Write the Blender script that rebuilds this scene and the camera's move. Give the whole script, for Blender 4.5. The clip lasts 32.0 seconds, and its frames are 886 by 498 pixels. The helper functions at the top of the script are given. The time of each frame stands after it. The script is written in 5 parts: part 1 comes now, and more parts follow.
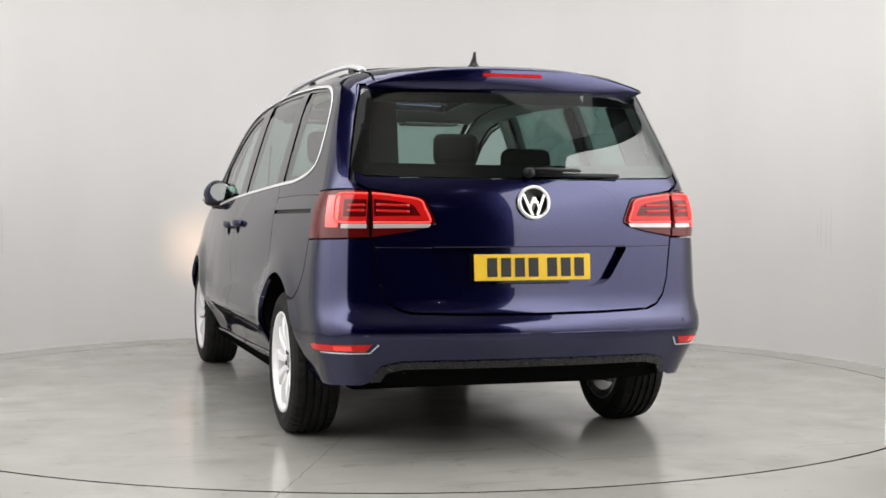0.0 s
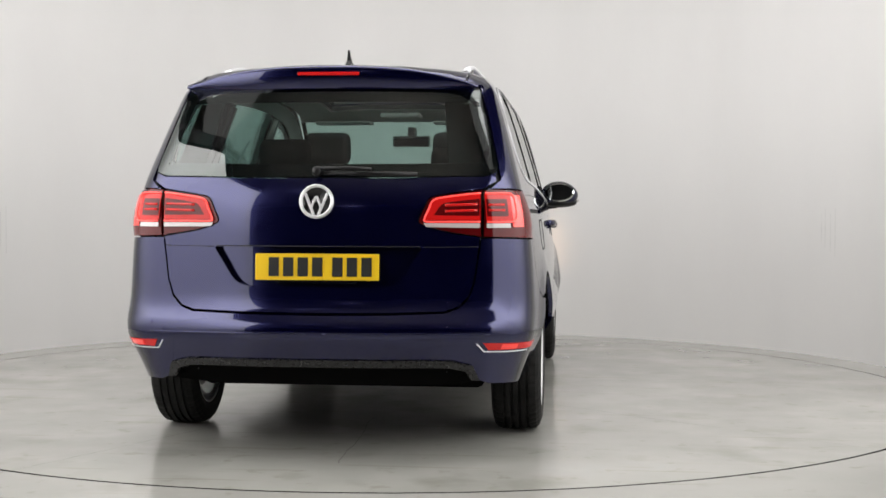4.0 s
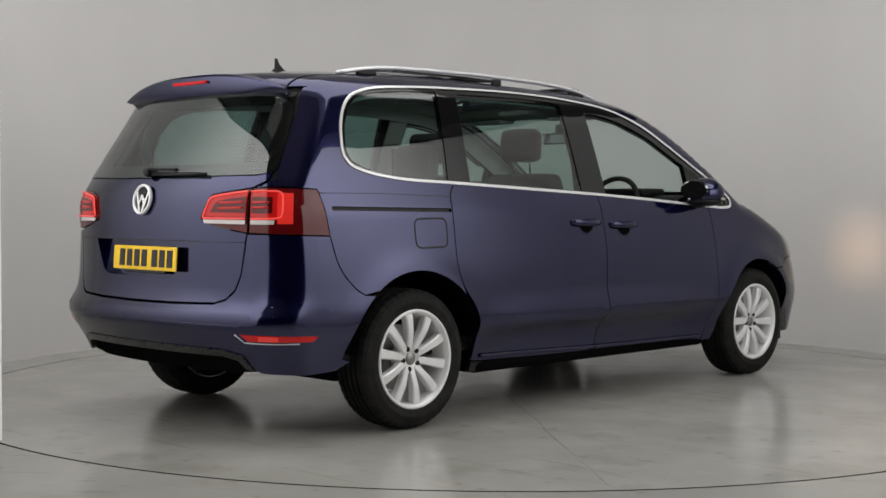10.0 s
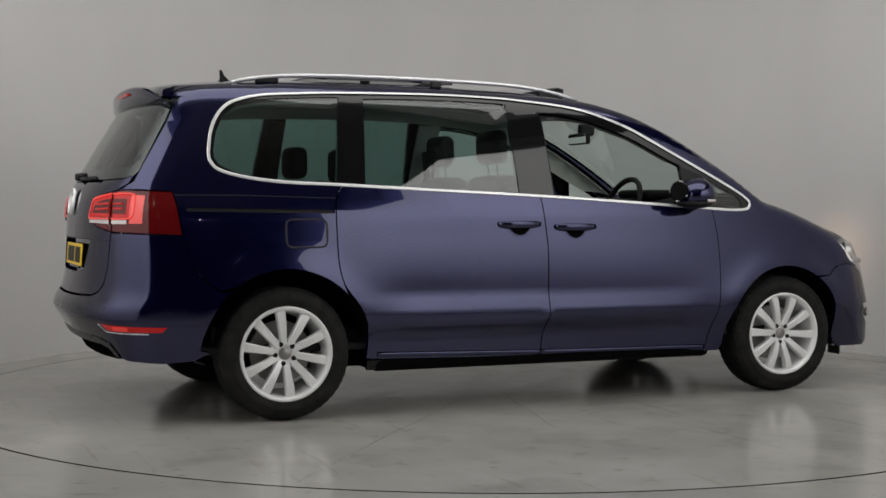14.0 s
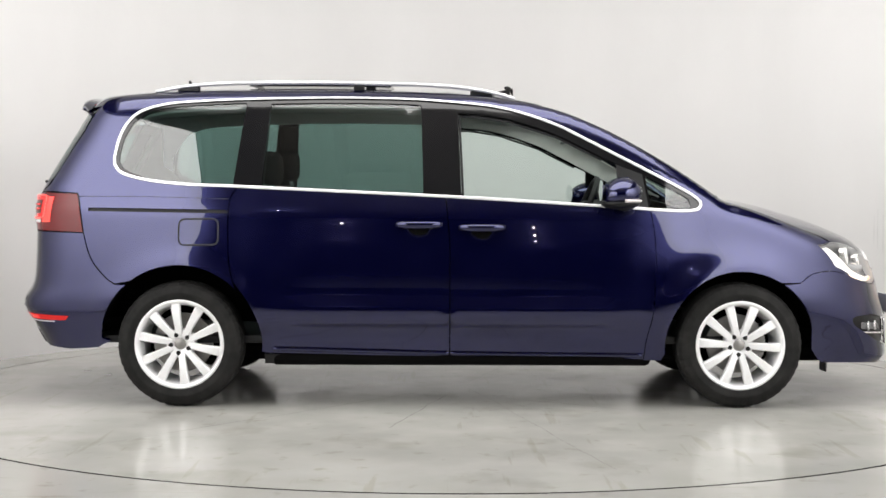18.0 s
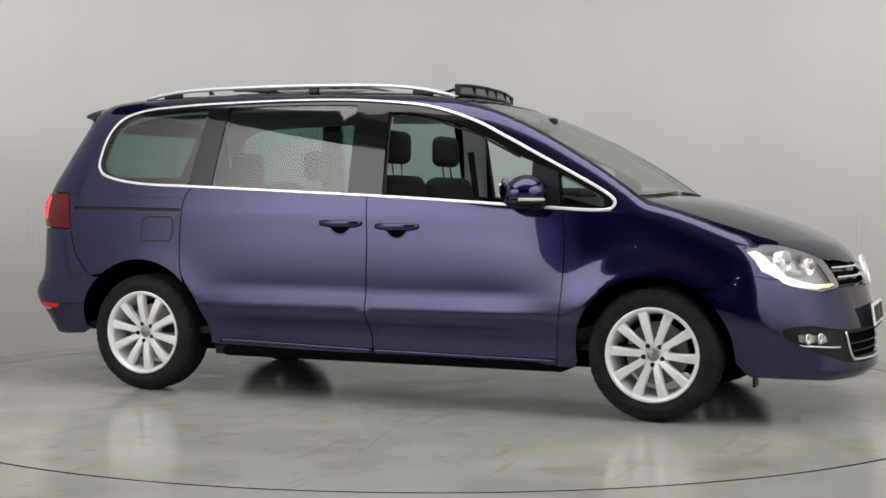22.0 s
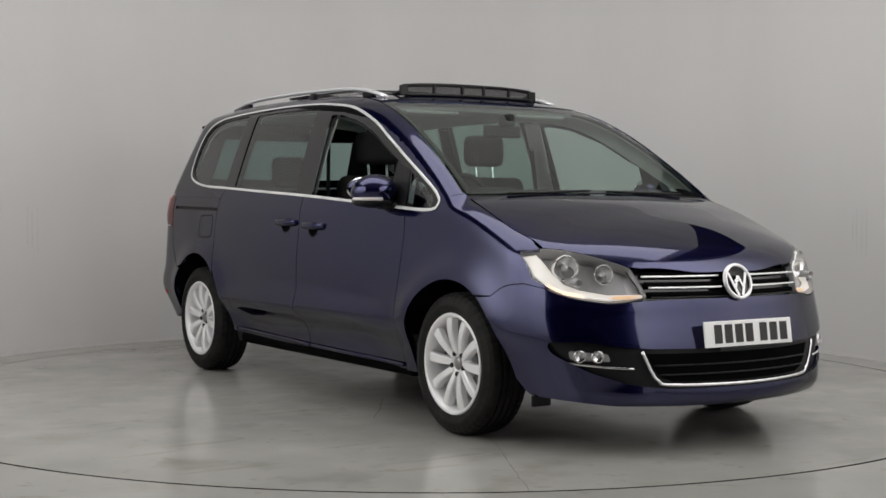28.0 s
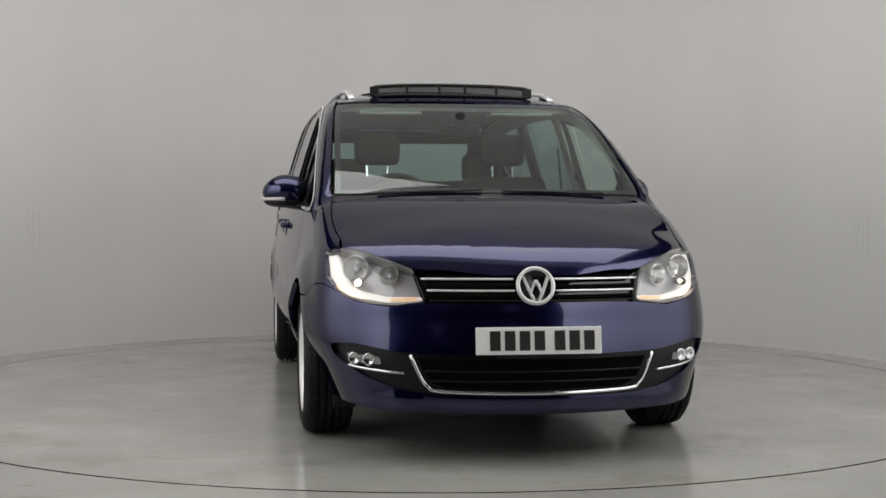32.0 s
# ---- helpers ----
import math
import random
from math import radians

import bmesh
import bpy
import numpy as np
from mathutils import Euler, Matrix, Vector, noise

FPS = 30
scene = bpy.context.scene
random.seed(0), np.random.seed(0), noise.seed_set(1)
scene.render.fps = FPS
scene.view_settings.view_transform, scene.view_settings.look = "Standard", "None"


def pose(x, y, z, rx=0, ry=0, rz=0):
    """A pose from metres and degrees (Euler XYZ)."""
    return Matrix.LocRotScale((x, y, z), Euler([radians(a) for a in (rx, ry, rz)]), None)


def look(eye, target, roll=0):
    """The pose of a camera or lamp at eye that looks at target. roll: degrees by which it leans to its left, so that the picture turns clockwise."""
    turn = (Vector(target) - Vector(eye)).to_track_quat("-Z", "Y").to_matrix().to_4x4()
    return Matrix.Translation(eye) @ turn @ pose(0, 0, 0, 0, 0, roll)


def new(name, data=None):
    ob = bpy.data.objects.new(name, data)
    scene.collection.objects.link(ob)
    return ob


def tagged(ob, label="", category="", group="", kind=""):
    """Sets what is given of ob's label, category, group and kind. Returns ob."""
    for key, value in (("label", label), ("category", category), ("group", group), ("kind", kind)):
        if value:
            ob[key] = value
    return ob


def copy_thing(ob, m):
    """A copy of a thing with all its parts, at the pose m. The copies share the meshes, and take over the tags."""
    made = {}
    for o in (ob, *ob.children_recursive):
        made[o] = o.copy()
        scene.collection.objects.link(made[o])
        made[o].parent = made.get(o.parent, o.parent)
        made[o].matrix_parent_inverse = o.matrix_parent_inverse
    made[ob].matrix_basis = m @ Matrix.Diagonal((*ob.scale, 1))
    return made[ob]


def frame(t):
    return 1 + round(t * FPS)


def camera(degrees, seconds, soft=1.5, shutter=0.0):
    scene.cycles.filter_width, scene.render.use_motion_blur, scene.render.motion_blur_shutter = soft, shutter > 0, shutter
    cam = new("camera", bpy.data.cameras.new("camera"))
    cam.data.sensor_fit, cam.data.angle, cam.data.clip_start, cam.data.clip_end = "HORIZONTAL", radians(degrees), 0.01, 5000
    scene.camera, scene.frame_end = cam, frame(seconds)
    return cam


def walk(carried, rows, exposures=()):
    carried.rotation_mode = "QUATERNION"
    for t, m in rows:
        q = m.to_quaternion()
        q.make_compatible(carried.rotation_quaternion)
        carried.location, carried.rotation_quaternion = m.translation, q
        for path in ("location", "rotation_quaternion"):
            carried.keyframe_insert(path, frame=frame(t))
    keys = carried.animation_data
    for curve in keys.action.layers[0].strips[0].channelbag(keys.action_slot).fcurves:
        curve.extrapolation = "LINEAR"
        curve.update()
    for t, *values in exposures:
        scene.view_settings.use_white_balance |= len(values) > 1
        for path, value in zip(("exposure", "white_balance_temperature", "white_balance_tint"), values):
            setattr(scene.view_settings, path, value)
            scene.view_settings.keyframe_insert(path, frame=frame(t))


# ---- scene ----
# the camera stands still on its tripod and only pans a little
cam = camera(35.88, 32.0, soft=1.6)
EYE = (0.0, -7.934, 1.057)
PAN = [(0, -1.85, 1.89), (1, -1.85, 1.9), (2, -1.85, 1.9), (3, -1.85, 1.89), (3.5, -1.81, 1.89), (4.5, -1.55, 1.94), (5.5, -1.04, 2.0),
       (6, -0.37, 2.01), (7, 0.34, 2.02), (8, 1.01, 2.02), (9, 1.72, 2.03), (10, 1.93, 1.98), (11, 1.66, 1.92), (12, 1.69, 1.91),
       (13, 1.65, 1.89), (14, 1.61, 1.9), (15.2, 1.1, 1.91), (16.5, 0.44, 1.92), (17, 0.44, 1.89), (18, 0.33, 1.87), (19, -0.41, 1.87),
       (20, -0.6, 1.9), (21, -0.48, 1.91), (22, -0.47, 1.91), (23, -0.49, 1.91), (24, -0.52, 1.91), (25, -0.5, 1.9), (27.5, -0.48, 1.91),
       (28, -0.48, 1.91), (29, -0.52, 1.9), (30, -0.54, 1.9), (31, -0.54, 1.9), (32, -0.42, 1.91)]
TURN = [(0, 15.49), (1, 9.71), (2, 3.98), (3, -1.74), (3.5, -4.64), (5.5, -16.47), (6, -19.48), (7, -25.37), (8, -31.17), (9, -36.93),
        (10, -42.75), (11, -48.55), (12, -54.27), (13, -59.92), (14, -65.65), (16.5, -80.72), (17, -83.74), (18, -89.77), (19, -95.68),
        (20, -101.44), (21, -107.08), (22, -112.68), (23, -118.32), (24, -124.05), (25, -129.94), (27.5, -144.74), (28, -147.66),
        (29, -153.46), (30, -159.34), (31, -165.25), (32, -171.24)]
STOPS = [(0, -0.27), (3, -0.27), (7, -0.60), (9, -0.92), (13, -1.36), (14.5, -1.36), (16.5, -0.20), (19, -0.06), (21, -0.33), (23, -1.10), (24, -1.30), (25.5, -1.30), (28, -1.05), (29, -1.03), (30, -1.33), (31, -1.38), (32, -1.02)]
walk(cam, [(t, pose(*EYE, 0, 0, a) @ pose(0, 0, 0, 90 - b) @ pose(0, 0, 0, 0, 0, 0.156)) for t, a, b in PAN], STOPS)

# ---- light ----
world = bpy.data.worlds.new("world")
scene.world = world
world.use_nodes = True
world.node_tree.nodes["Background"].inputs[0].default_value = (0.02, 0.02, 0.022, 1)
world.node_tree.nodes["Background"].inputs[1].default_value = 1.0


def softbox(name, where, target, size, power, color, shape="DISK"):
    data = bpy.data.lights.new(name, "AREA")
    data.shape, data.size, data.energy, data.color = shape, size, power, color
    ob = new(name, data)
    ob.matrix_world = look(where, target)
    return ob


# a dim soft light over the drum; its unseen front quarters get an added glowing sheet (see below)
glow = softbox("ceiling_light", (0, 1.6, 4.40), (0, 1.6, 0), 6.5, 110, (1.0, 0.98, 0.955), "RECTANGLE")
glow.data.size_y = 9.0
glow.matrix_world = pose(0, 1.6, 4.40)
# added fill lamp for wall and floor, placed where the car hardly mirrors it
key = softbox("overhead_fill", (0, -1.1, 4.36), (0, -1.1, 0), 6.0, 210, (1.0, 0.985, 0.965), "RECTANGLE")
key.data.size_y = 2.4
key.matrix_world = pose(0, -1.1, 4.36)
for k in (1, -1):
    softbox("studio_lamp", (k * 1.5, -4.8, 3.2), (k * 0.3, 0, 0.6), 0.022, 0.5, (1.0, 0.97, 0.93))
    softbox("studio_lamp", (k * 0.9, -5.0, 1.95), (k * 0.3, 0, 0.8), 0.02, 0.25, (1.0, 0.88, 0.72))

# ---- materials ----


def shade(name, color, rough=0.5, metal=0.0, **more):
    m = bpy.data.materials.new(name)
    m.use_nodes = True
    b = m.node_tree.nodes["Principled BSDF"]
    b.inputs["Base Color"].default_value = (*color, 1)
    b.inputs["Roughness"].default_value = rough
    b.inputs["Metallic"].default_value = metal
    for k, v in more.items():
        b.inputs[k.replace("_", " ")].default_value = v
    return m


def node(m, kind, **sets):
    n = m.node_tree.nodes.new(kind)
    for k, v in sets.items():
        if k in n.inputs:
            n.inputs[k].default_value = v
    return n


def wire(m, a, out, b, inp):
    m.node_tree.links.new(a.outputs[out], b.inputs[inp])


def bsdf(m):
    return m.node_tree.nodes["Principled BSDF"]


def vary(m, scale, low, high, detail=6.0, stretch=(1, 1, 1), target="Base Color"):
    """Noise between two colours (or two values) on one input of the material."""
    co = node(m, "ShaderNodeTexCoord")
    mp = node(m, "ShaderNodeMapping")
    mp.inputs["Scale"].default_value = stretch
    nz = node(m, "ShaderNodeTexNoise")
    nz.inputs["Scale"].default_value, nz.inputs["Detail"].default_value = scale, detail
    rp = node(m, "ShaderNodeValToRGB")
    rp.color_ramp.elements[0].position, rp.color_ramp.elements[1].position = 0.3, 0.7
    if isinstance(low, tuple):
        rp.color_ramp.elements[0].color, rp.color_ramp.elements[1].color = (*low, 1), (*high, 1)
    else:
        rp.color_ramp.elements[0].color, rp.color_ramp.elements[1].color = (low, low, low, 1), (high, high, high, 1)
    wire(m, co, "Object", mp, "Vector")
    wire(m, mp, "Vector", nz, "Vector")
    wire(m, nz, "Fac", rp, "Fac")
    wire(m, rp, "Color", bsdf(m), target)
    return rp


def relief(m, scale, strength, distance=0.002, detail=4.0, stretch=(1, 1, 1)):
    co = node(m, "ShaderNodeTexCoord")
    mp = node(m, "ShaderNodeMapping")
    mp.inputs["Scale"].default_value = stretch
    nz = node(m, "ShaderNodeTexNoise")
    nz.inputs["Scale"].default_value, nz.inputs["Detail"].default_value = scale, detail
    bp = node(m, "ShaderNodeBump")
    bp.inputs["Strength"].default_value, bp.inputs["Distance"].default_value = strength, distance
    wire(m, co, "Object", mp, "Vector")
    wire(m, mp, "Vector", nz, "Vector")
    wire(m, nz, "Fac", bp, "Height")
    wire(m, bp, "Normal", bsdf(m), "Normal")


def stained(m, low, high):
    """Pale paint, worn in clouds, with sparse darker stains and fine scuffs."""
    ramp = vary(m, 1.1, low, high, 8)
    co = node(m, "ShaderNodeTexCoord")
    last = ramp
    for scale, lo, hi, dark, stretch in ((2.3, 0.56, 0.72, 0.80, (1, 1, 1)), (9.0, 0.62, 0.70, 0.86, (1, 1, 1)), (5.0, 0.63, 0.68, 0.90, (0.25, 3.0, 1))):
        mp = node(m, "ShaderNodeMapping")
        mp.inputs["Scale"].default_value = stretch
        mp.inputs["Location"].default_value = (scale, 3 * scale, 0)
        nz = node(m, "ShaderNodeTexNoise")
        nz.inputs["Scale"].default_value, nz.inputs["Detail"].default_value = scale, 7
        rp = node(m, "ShaderNodeValToRGB")
        rp.color_ramp.elements[0].position, rp.color_ramp.elements[1].position = lo, hi
        rp.color_ramp.elements[0].color, rp.color_ramp.elements[1].color = (1, 1, 1, 1), (dark, dark * 0.985, dark * 0.95, 1)
        mx = node(m, "ShaderNodeMix")
        mx.data_type, mx.blend_type = "RGBA", "MULTIPLY"
        mx.inputs[0].default_value = 1.0
        wire(m, co, "Object", mp, "Vector")
        wire(m, mp, "Vector", nz, "Vector")
        wire(m, nz, "Fac", rp, "Fac")
        m.node_tree.links.new(last.outputs["Color"] if last is ramp else last.outputs[2], mx.inputs[6])
        m.node_tree.links.new(rp.outputs["Color"], mx.inputs[7])
        last = mx
    m.node_tree.links.new(last.outputs[2], bsdf(m).inputs["Base Color"])


def glass(name, tint, gloss_rough=0.0, least=0.10):
    """A thin pane: light passes tinted, and the surface mirrors by Fresnel."""
    m = bpy.data.materials.new(name)
    m.use_nodes = True
    nt = m.node_tree
    nt.nodes.remove(nt.nodes["Principled BSDF"])
    out = nt.nodes["Material Output"]
    tr = node(m, "ShaderNodeBsdfTransparent", Color=(*tint, 1))
    gl = node(m, "ShaderNodeBsdfGlossy", Roughness=gloss_rough)
    lw = node(m, "ShaderNodeLayerWeight", Blend=0.5)
    pw = node(m, "ShaderNodeMath")
    pw.operation = "POWER"
    pw.inputs[1].default_value = 4.5
    fr = node(m, "ShaderNodeMapRange")
    fr.inputs["To Min"].default_value, fr.inputs["To Max"].default_value = least, 1.0
    nt.links.new(lw.outputs["Facing"], pw.inputs[0])
    nt.links.new(pw.outputs[0], fr.inputs["Value"])
    mx = node(m, "ShaderNodeMixShader")
    nt.links.new(fr.outputs[0], mx.inputs[0])
    nt.links.new(tr.outputs[0], mx.inputs[1])
    nt.links.new(gl.outputs[0], mx.inputs[2])
    nt.links.new(mx.outputs[0], out.inputs[0])
    return m




def car_paint():
    """Blue pigment under metal flake and a clear coat."""
    m = shade("blue_metallic_paint", (0.042, 0.044, 0.128), 0.15, 1.0, Coat_Weight=1.0, Coat_Roughness=0.012, Coat_IOR=1.48, Specular_Tint=(0.02, 0.02, 0.04, 1))
    vary(m, 700, (0.038, 0.040, 0.116), (0.046, 0.048, 0.14), 2)
    vary(m, 4.5, 0.10, 0.21, 5, target="Roughness")
    base = node(m, "ShaderNodeBsdfPrincipled", Roughness=0.5, Metallic=0.0)
    base.inputs["Base Color"].default_value = (0.0012, 0.0014, 0.022, 1)
    base.inputs["Specular IOR Level"].default_value = 0.0
    base.inputs["Coat Weight"].default_value = 1.0
    base.inputs["Coat IOR"].default_value = 1.48
    base.inputs["Coat Roughness"].default_value = 0.012
    mx = node(m, "ShaderNodeMixShader")
    mx.inputs[0].default_value = 0.5
    out = m.node_tree.nodes["Material Output"]
    wire(m, bsdf(m), "BSDF", mx, 1)
    wire(m, base, "BSDF", mx, 2)
    wire(m, mx, "Shader", out, "Surface")
    return m


PAINT = car_paint()
BLACK = shade("black_plastic", (0.006, 0.006, 0.0065), 0.42, 0.0, Specular_IOR_Level=0.3)
vary(BLACK, 60, 0.36, 0.5, 4, target="Roughness")
GLOSSBLACK = shade("gloss_black", (0.006, 0.006, 0.007), 0.04)
RUBBER = shade("tyre_rubber", (0.009, 0.009, 0.009), 0.65, 0.0, Specular_IOR_Level=0.12)
vary(RUBBER, 14, (0.011, 0.011, 0.011), (0.024, 0.0233, 0.0225))
relief(RUBBER, 180, 0.25)
GREYTRIM = shade("satin_grey_trim", (0.014, 0.014, 0.015), 0.28)
vary(GREYTRIM, 90, 0.24, 0.34, 3, target="Roughness")
SEAL = shade("rubber_seal", (0.008, 0.008, 0.008), 0.6)
CHROME = shade("chrome", (0.86, 0.86, 0.88), 0.09, 1.0)
BRIGHT = shade("bright_trim", (0.84, 0.84, 0.85), 0.25, 0.45)
SATIN = shade("satin_aluminium", (0.8, 0.8, 0.82), 0.30, 0.5)
ALLOY = shade("silver_alloy", (0.88, 0.88, 0.89), 0.32, 0.2, Coat_Weight=0.5, Coat_Roughness=0.1)
STEEL = shade("brake_steel", (0.32, 0.31, 0.30), 0.45, 0.9)
UNDER = shade("underbody", (0.005, 0.005, 0.005), 0.85, 0.0, Specular_IOR_Level=0.0)
FABRIC = shade("seat_fabric", (0.020, 0.019, 0.019), 0.9, 0.0, Specular_IOR_Level=0.1)
vary(FABRIC, 220, (0.014, 0.013, 0.013), (0.03, 0.029, 0.029))
relief(FABRIC, 500, 0.4)
LINING = shade("pale_lining", (0.66, 0.65, 0.62), 0.9)
relief(LINING, 400, 0.2)
TRIMGREY = shade("dark_trim", (0.022, 0.022, 0.023), 0.6, 0.0, Specular_IOR_Level=0.2)
relief(TRIMGREY, 300, 0.3)
GLASS_DARK = glass("privacy_glass", (0.35, 0.48, 0.455))
GLASS_PALE = glass("pale_green_glass", (0.74, 0.85, 0.81))
LAMPGREY = shade("lamp_housing", (0.42, 0.42, 0.43), 0.35, 0.2)
LENS = glass("clear_lens", (0.95, 0.95, 0.95), 0.0, 0.045)
WALLPAINT = shade("white_wall_paint", (0.74, 0.735, 0.73), 0.75)
vary(WALLPAINT, 1.3, (0.765, 0.757, 0.752), (0.81, 0.802, 0.797), 5, (1, 1, 0.35))
relief(WALLPAINT, 9, 0.08, 0.01)
CEILING = shade("ceiling_paint", (0.30, 0.28, 0.26), 0.9)
vary(CEILING, 1.5, (0.26, 0.24, 0.22), (0.34, 0.32, 0.30))
DARKWALL = shade("dark_wall", (0.03, 0.03, 0.032), 0.8)
vary(DARKWALL, 2.0, (0.02, 0.02, 0.022), (0.045, 0.045, 0.047))
FLOORPAINT = shade("polished_floor", (0.3, 0.3, 0.28), 0.17, 0.0, Specular_IOR_Level=0.42)
vary(FLOORPAINT, 3.5, 0.11, 0.25, 7, target="Roughness")
stained(FLOORPAINT, (0.335, 0.33, 0.308), (0.43, 0.423, 0.395))
FLOOR_GREY = shade("floor_paint", (0.3, 0.3, 0.28), 0.19, 0.0, Specular_IOR_Level=0.42)
stained(FLOOR_GREY, (0.345, 0.34, 0.317), (0.42, 0.413, 0.388))
YELLOW = shade("yellow_reflective_plate", (0.93, 0.60, 0.015), 0.35)
WHITE = shade("white_reflective_plate", (0.9, 0.9, 0.9), 0.35)
INK = shade("plate_ink", (0.012, 0.012, 0.012), 0.5)
RED = shade("red_lens", (0.50, 0.007, 0.007), 0.08, 0.0, Specular_IOR_Level=0.4)
REDDARK = shade("dark_red_lens", (0.10, 0.004, 0.005), 0.06, 0.0, Specular_IOR_Level=0.4)
REDLIT = shade("lit_red_lens", (0.7, 0.03, 0.02), 0.2, 0.0, Coat_Weight=1.0)
# this added glow also reaches the bumper reflectors, which are no lamps
for lit, power in ((RED, 0.16), (REDLIT, 0.5)):
    bsdf(lit).inputs["Emission Color"].default_value = (1.0, 0.035, 0.03, 1)
    bsdf(lit).inputs["Emission Strength"].default_value = power
GUIDE = shade("lit_red_guide", (0.7, 0.05, 0.04), 0.3)
bsdf(GUIDE).inputs["Emission Color"].default_value = (1.0, 0.07, 0.06, 1)
bsdf(GUIDE).inputs["Emission Strength"].default_value = 1.1
CLEARSTRIP = shade("clear_lens_strip", (0.60, 0.56, 0.56), 0.2, 0.0, Coat_Weight=1.0)

# ---- mesh helpers ----
from mathutils.geometry import delaunay_2d_cdt


def part(name, bm, material, parent, label="", smooth=False):
    me = bpy.data.meshes.new(name)
    bm.to_mesh(me)
    bm.free()
    me.materials.append(material)
    if smooth:
        me.shade_smooth()
    ob = new(name, me)
    ob.parent = parent
    if label:
        tagged(ob, label)
    return ob


def box(size, at=(0, 0, 0), bevel=0.0, m=None, seg=2, bm=None):
    bm2 = bmesh.new()
    bmesh.ops.create_cube(bm2, size=1.0, matrix=Matrix.Translation(at) @ Matrix.Diagonal((*size, 1)))
    if bevel:
        bmesh.ops.bevel(bm2, geom=bm2.edges[:], offset=bevel, segments=seg, affect="EDGES", profile=0.5)
    if m is not None:
        bm2.transform(m)
    return add(bm, bm2)


def add(bm, bm2):
    if bm is None:
        return bm2
    me = bpy.data.meshes.new("tmp")
    bm2.to_mesh(me)
    bm2.free()
    bm.from_mesh(me)
    bpy.data.meshes.remove(me)
    return bm


def lathe(profile, steps=48, axis="X", closed=False, bm=None, m=None):
    """Turns a profile of (radius, along) about an axis."""
    bm2 = bmesh.new()
    rings = []
    for i in range(steps):
        a = 2 * math.pi * i / steps
        c, s = math.cos(a), math.sin(a)
        if axis == "X":
            rings.append([bm2.verts.new((h, r * c, r * s)) for r, h in profile])
        elif axis == "Y":
            rings.append([bm2.verts.new((r * c, h, r * s)) for r, h in profile])
        else:
            rings.append([bm2.verts.new((r * c, r * s, h)) for r, h in profile])
    n = len(profile)
    for i in range(steps):
        p, q = rings[i], rings[(i + 1) % steps]
        for j in range(n if closed else n - 1):
            k = (j + 1) % n
            try:
                bm2.faces.new((p[j], q[j], q[k], p[k]))
            except ValueError:
                pass
    bmesh.ops.remove_doubles(bm2, verts=bm2.verts[:], dist=1e-5)
    bmesh.ops.recalc_face_normals(bm2, faces=bm2.faces[:])
    if m is not None:
        bm2.transform(m)
    return add(bm, bm2)


def tube(points, radius, sides=8, flat=1.0, bm=None, closed=False, up=(0, 0, 1)):
    """A bar along points; flat squeezes it along the up direction."""
    bm2 = bmesh.new()
    pts = [Vector(p) for p in points]
    rings = []
    n = len(pts)
    for i, p in enumerate(pts):
        a, b = (pts[i - 1], pts[(i + 1) % n]) if closed else (pts[max(i - 1, 0)], pts[min(i + 1, n - 1)])
        d = (b - a).normalized()
        side = d.cross(Vector(up)).normalized()
        u = side.cross(d).normalized()
        rings.append([bm2.verts.new(p + radius * (math.cos(k * 2 * math.pi / sides) * side + flat * math.sin(k * 2 * math.pi / sides) * u)) for k in range(sides)])
    for i in range(n if closed else n - 1):
        p, q = rings[i], rings[(i + 1) % n]
        for k in range(sides):
            bm2.faces.new((p[k], p[(k + 1) % sides], q[(k + 1) % sides], q[k]))
    if not closed:
        bm2.faces.new(rings[0])
        bm2.faces.new(rings[-1][::-1])
    bmesh.ops.recalc_face_normals(bm2, faces=bm2.faces[:])
    return add(bm, bm2)


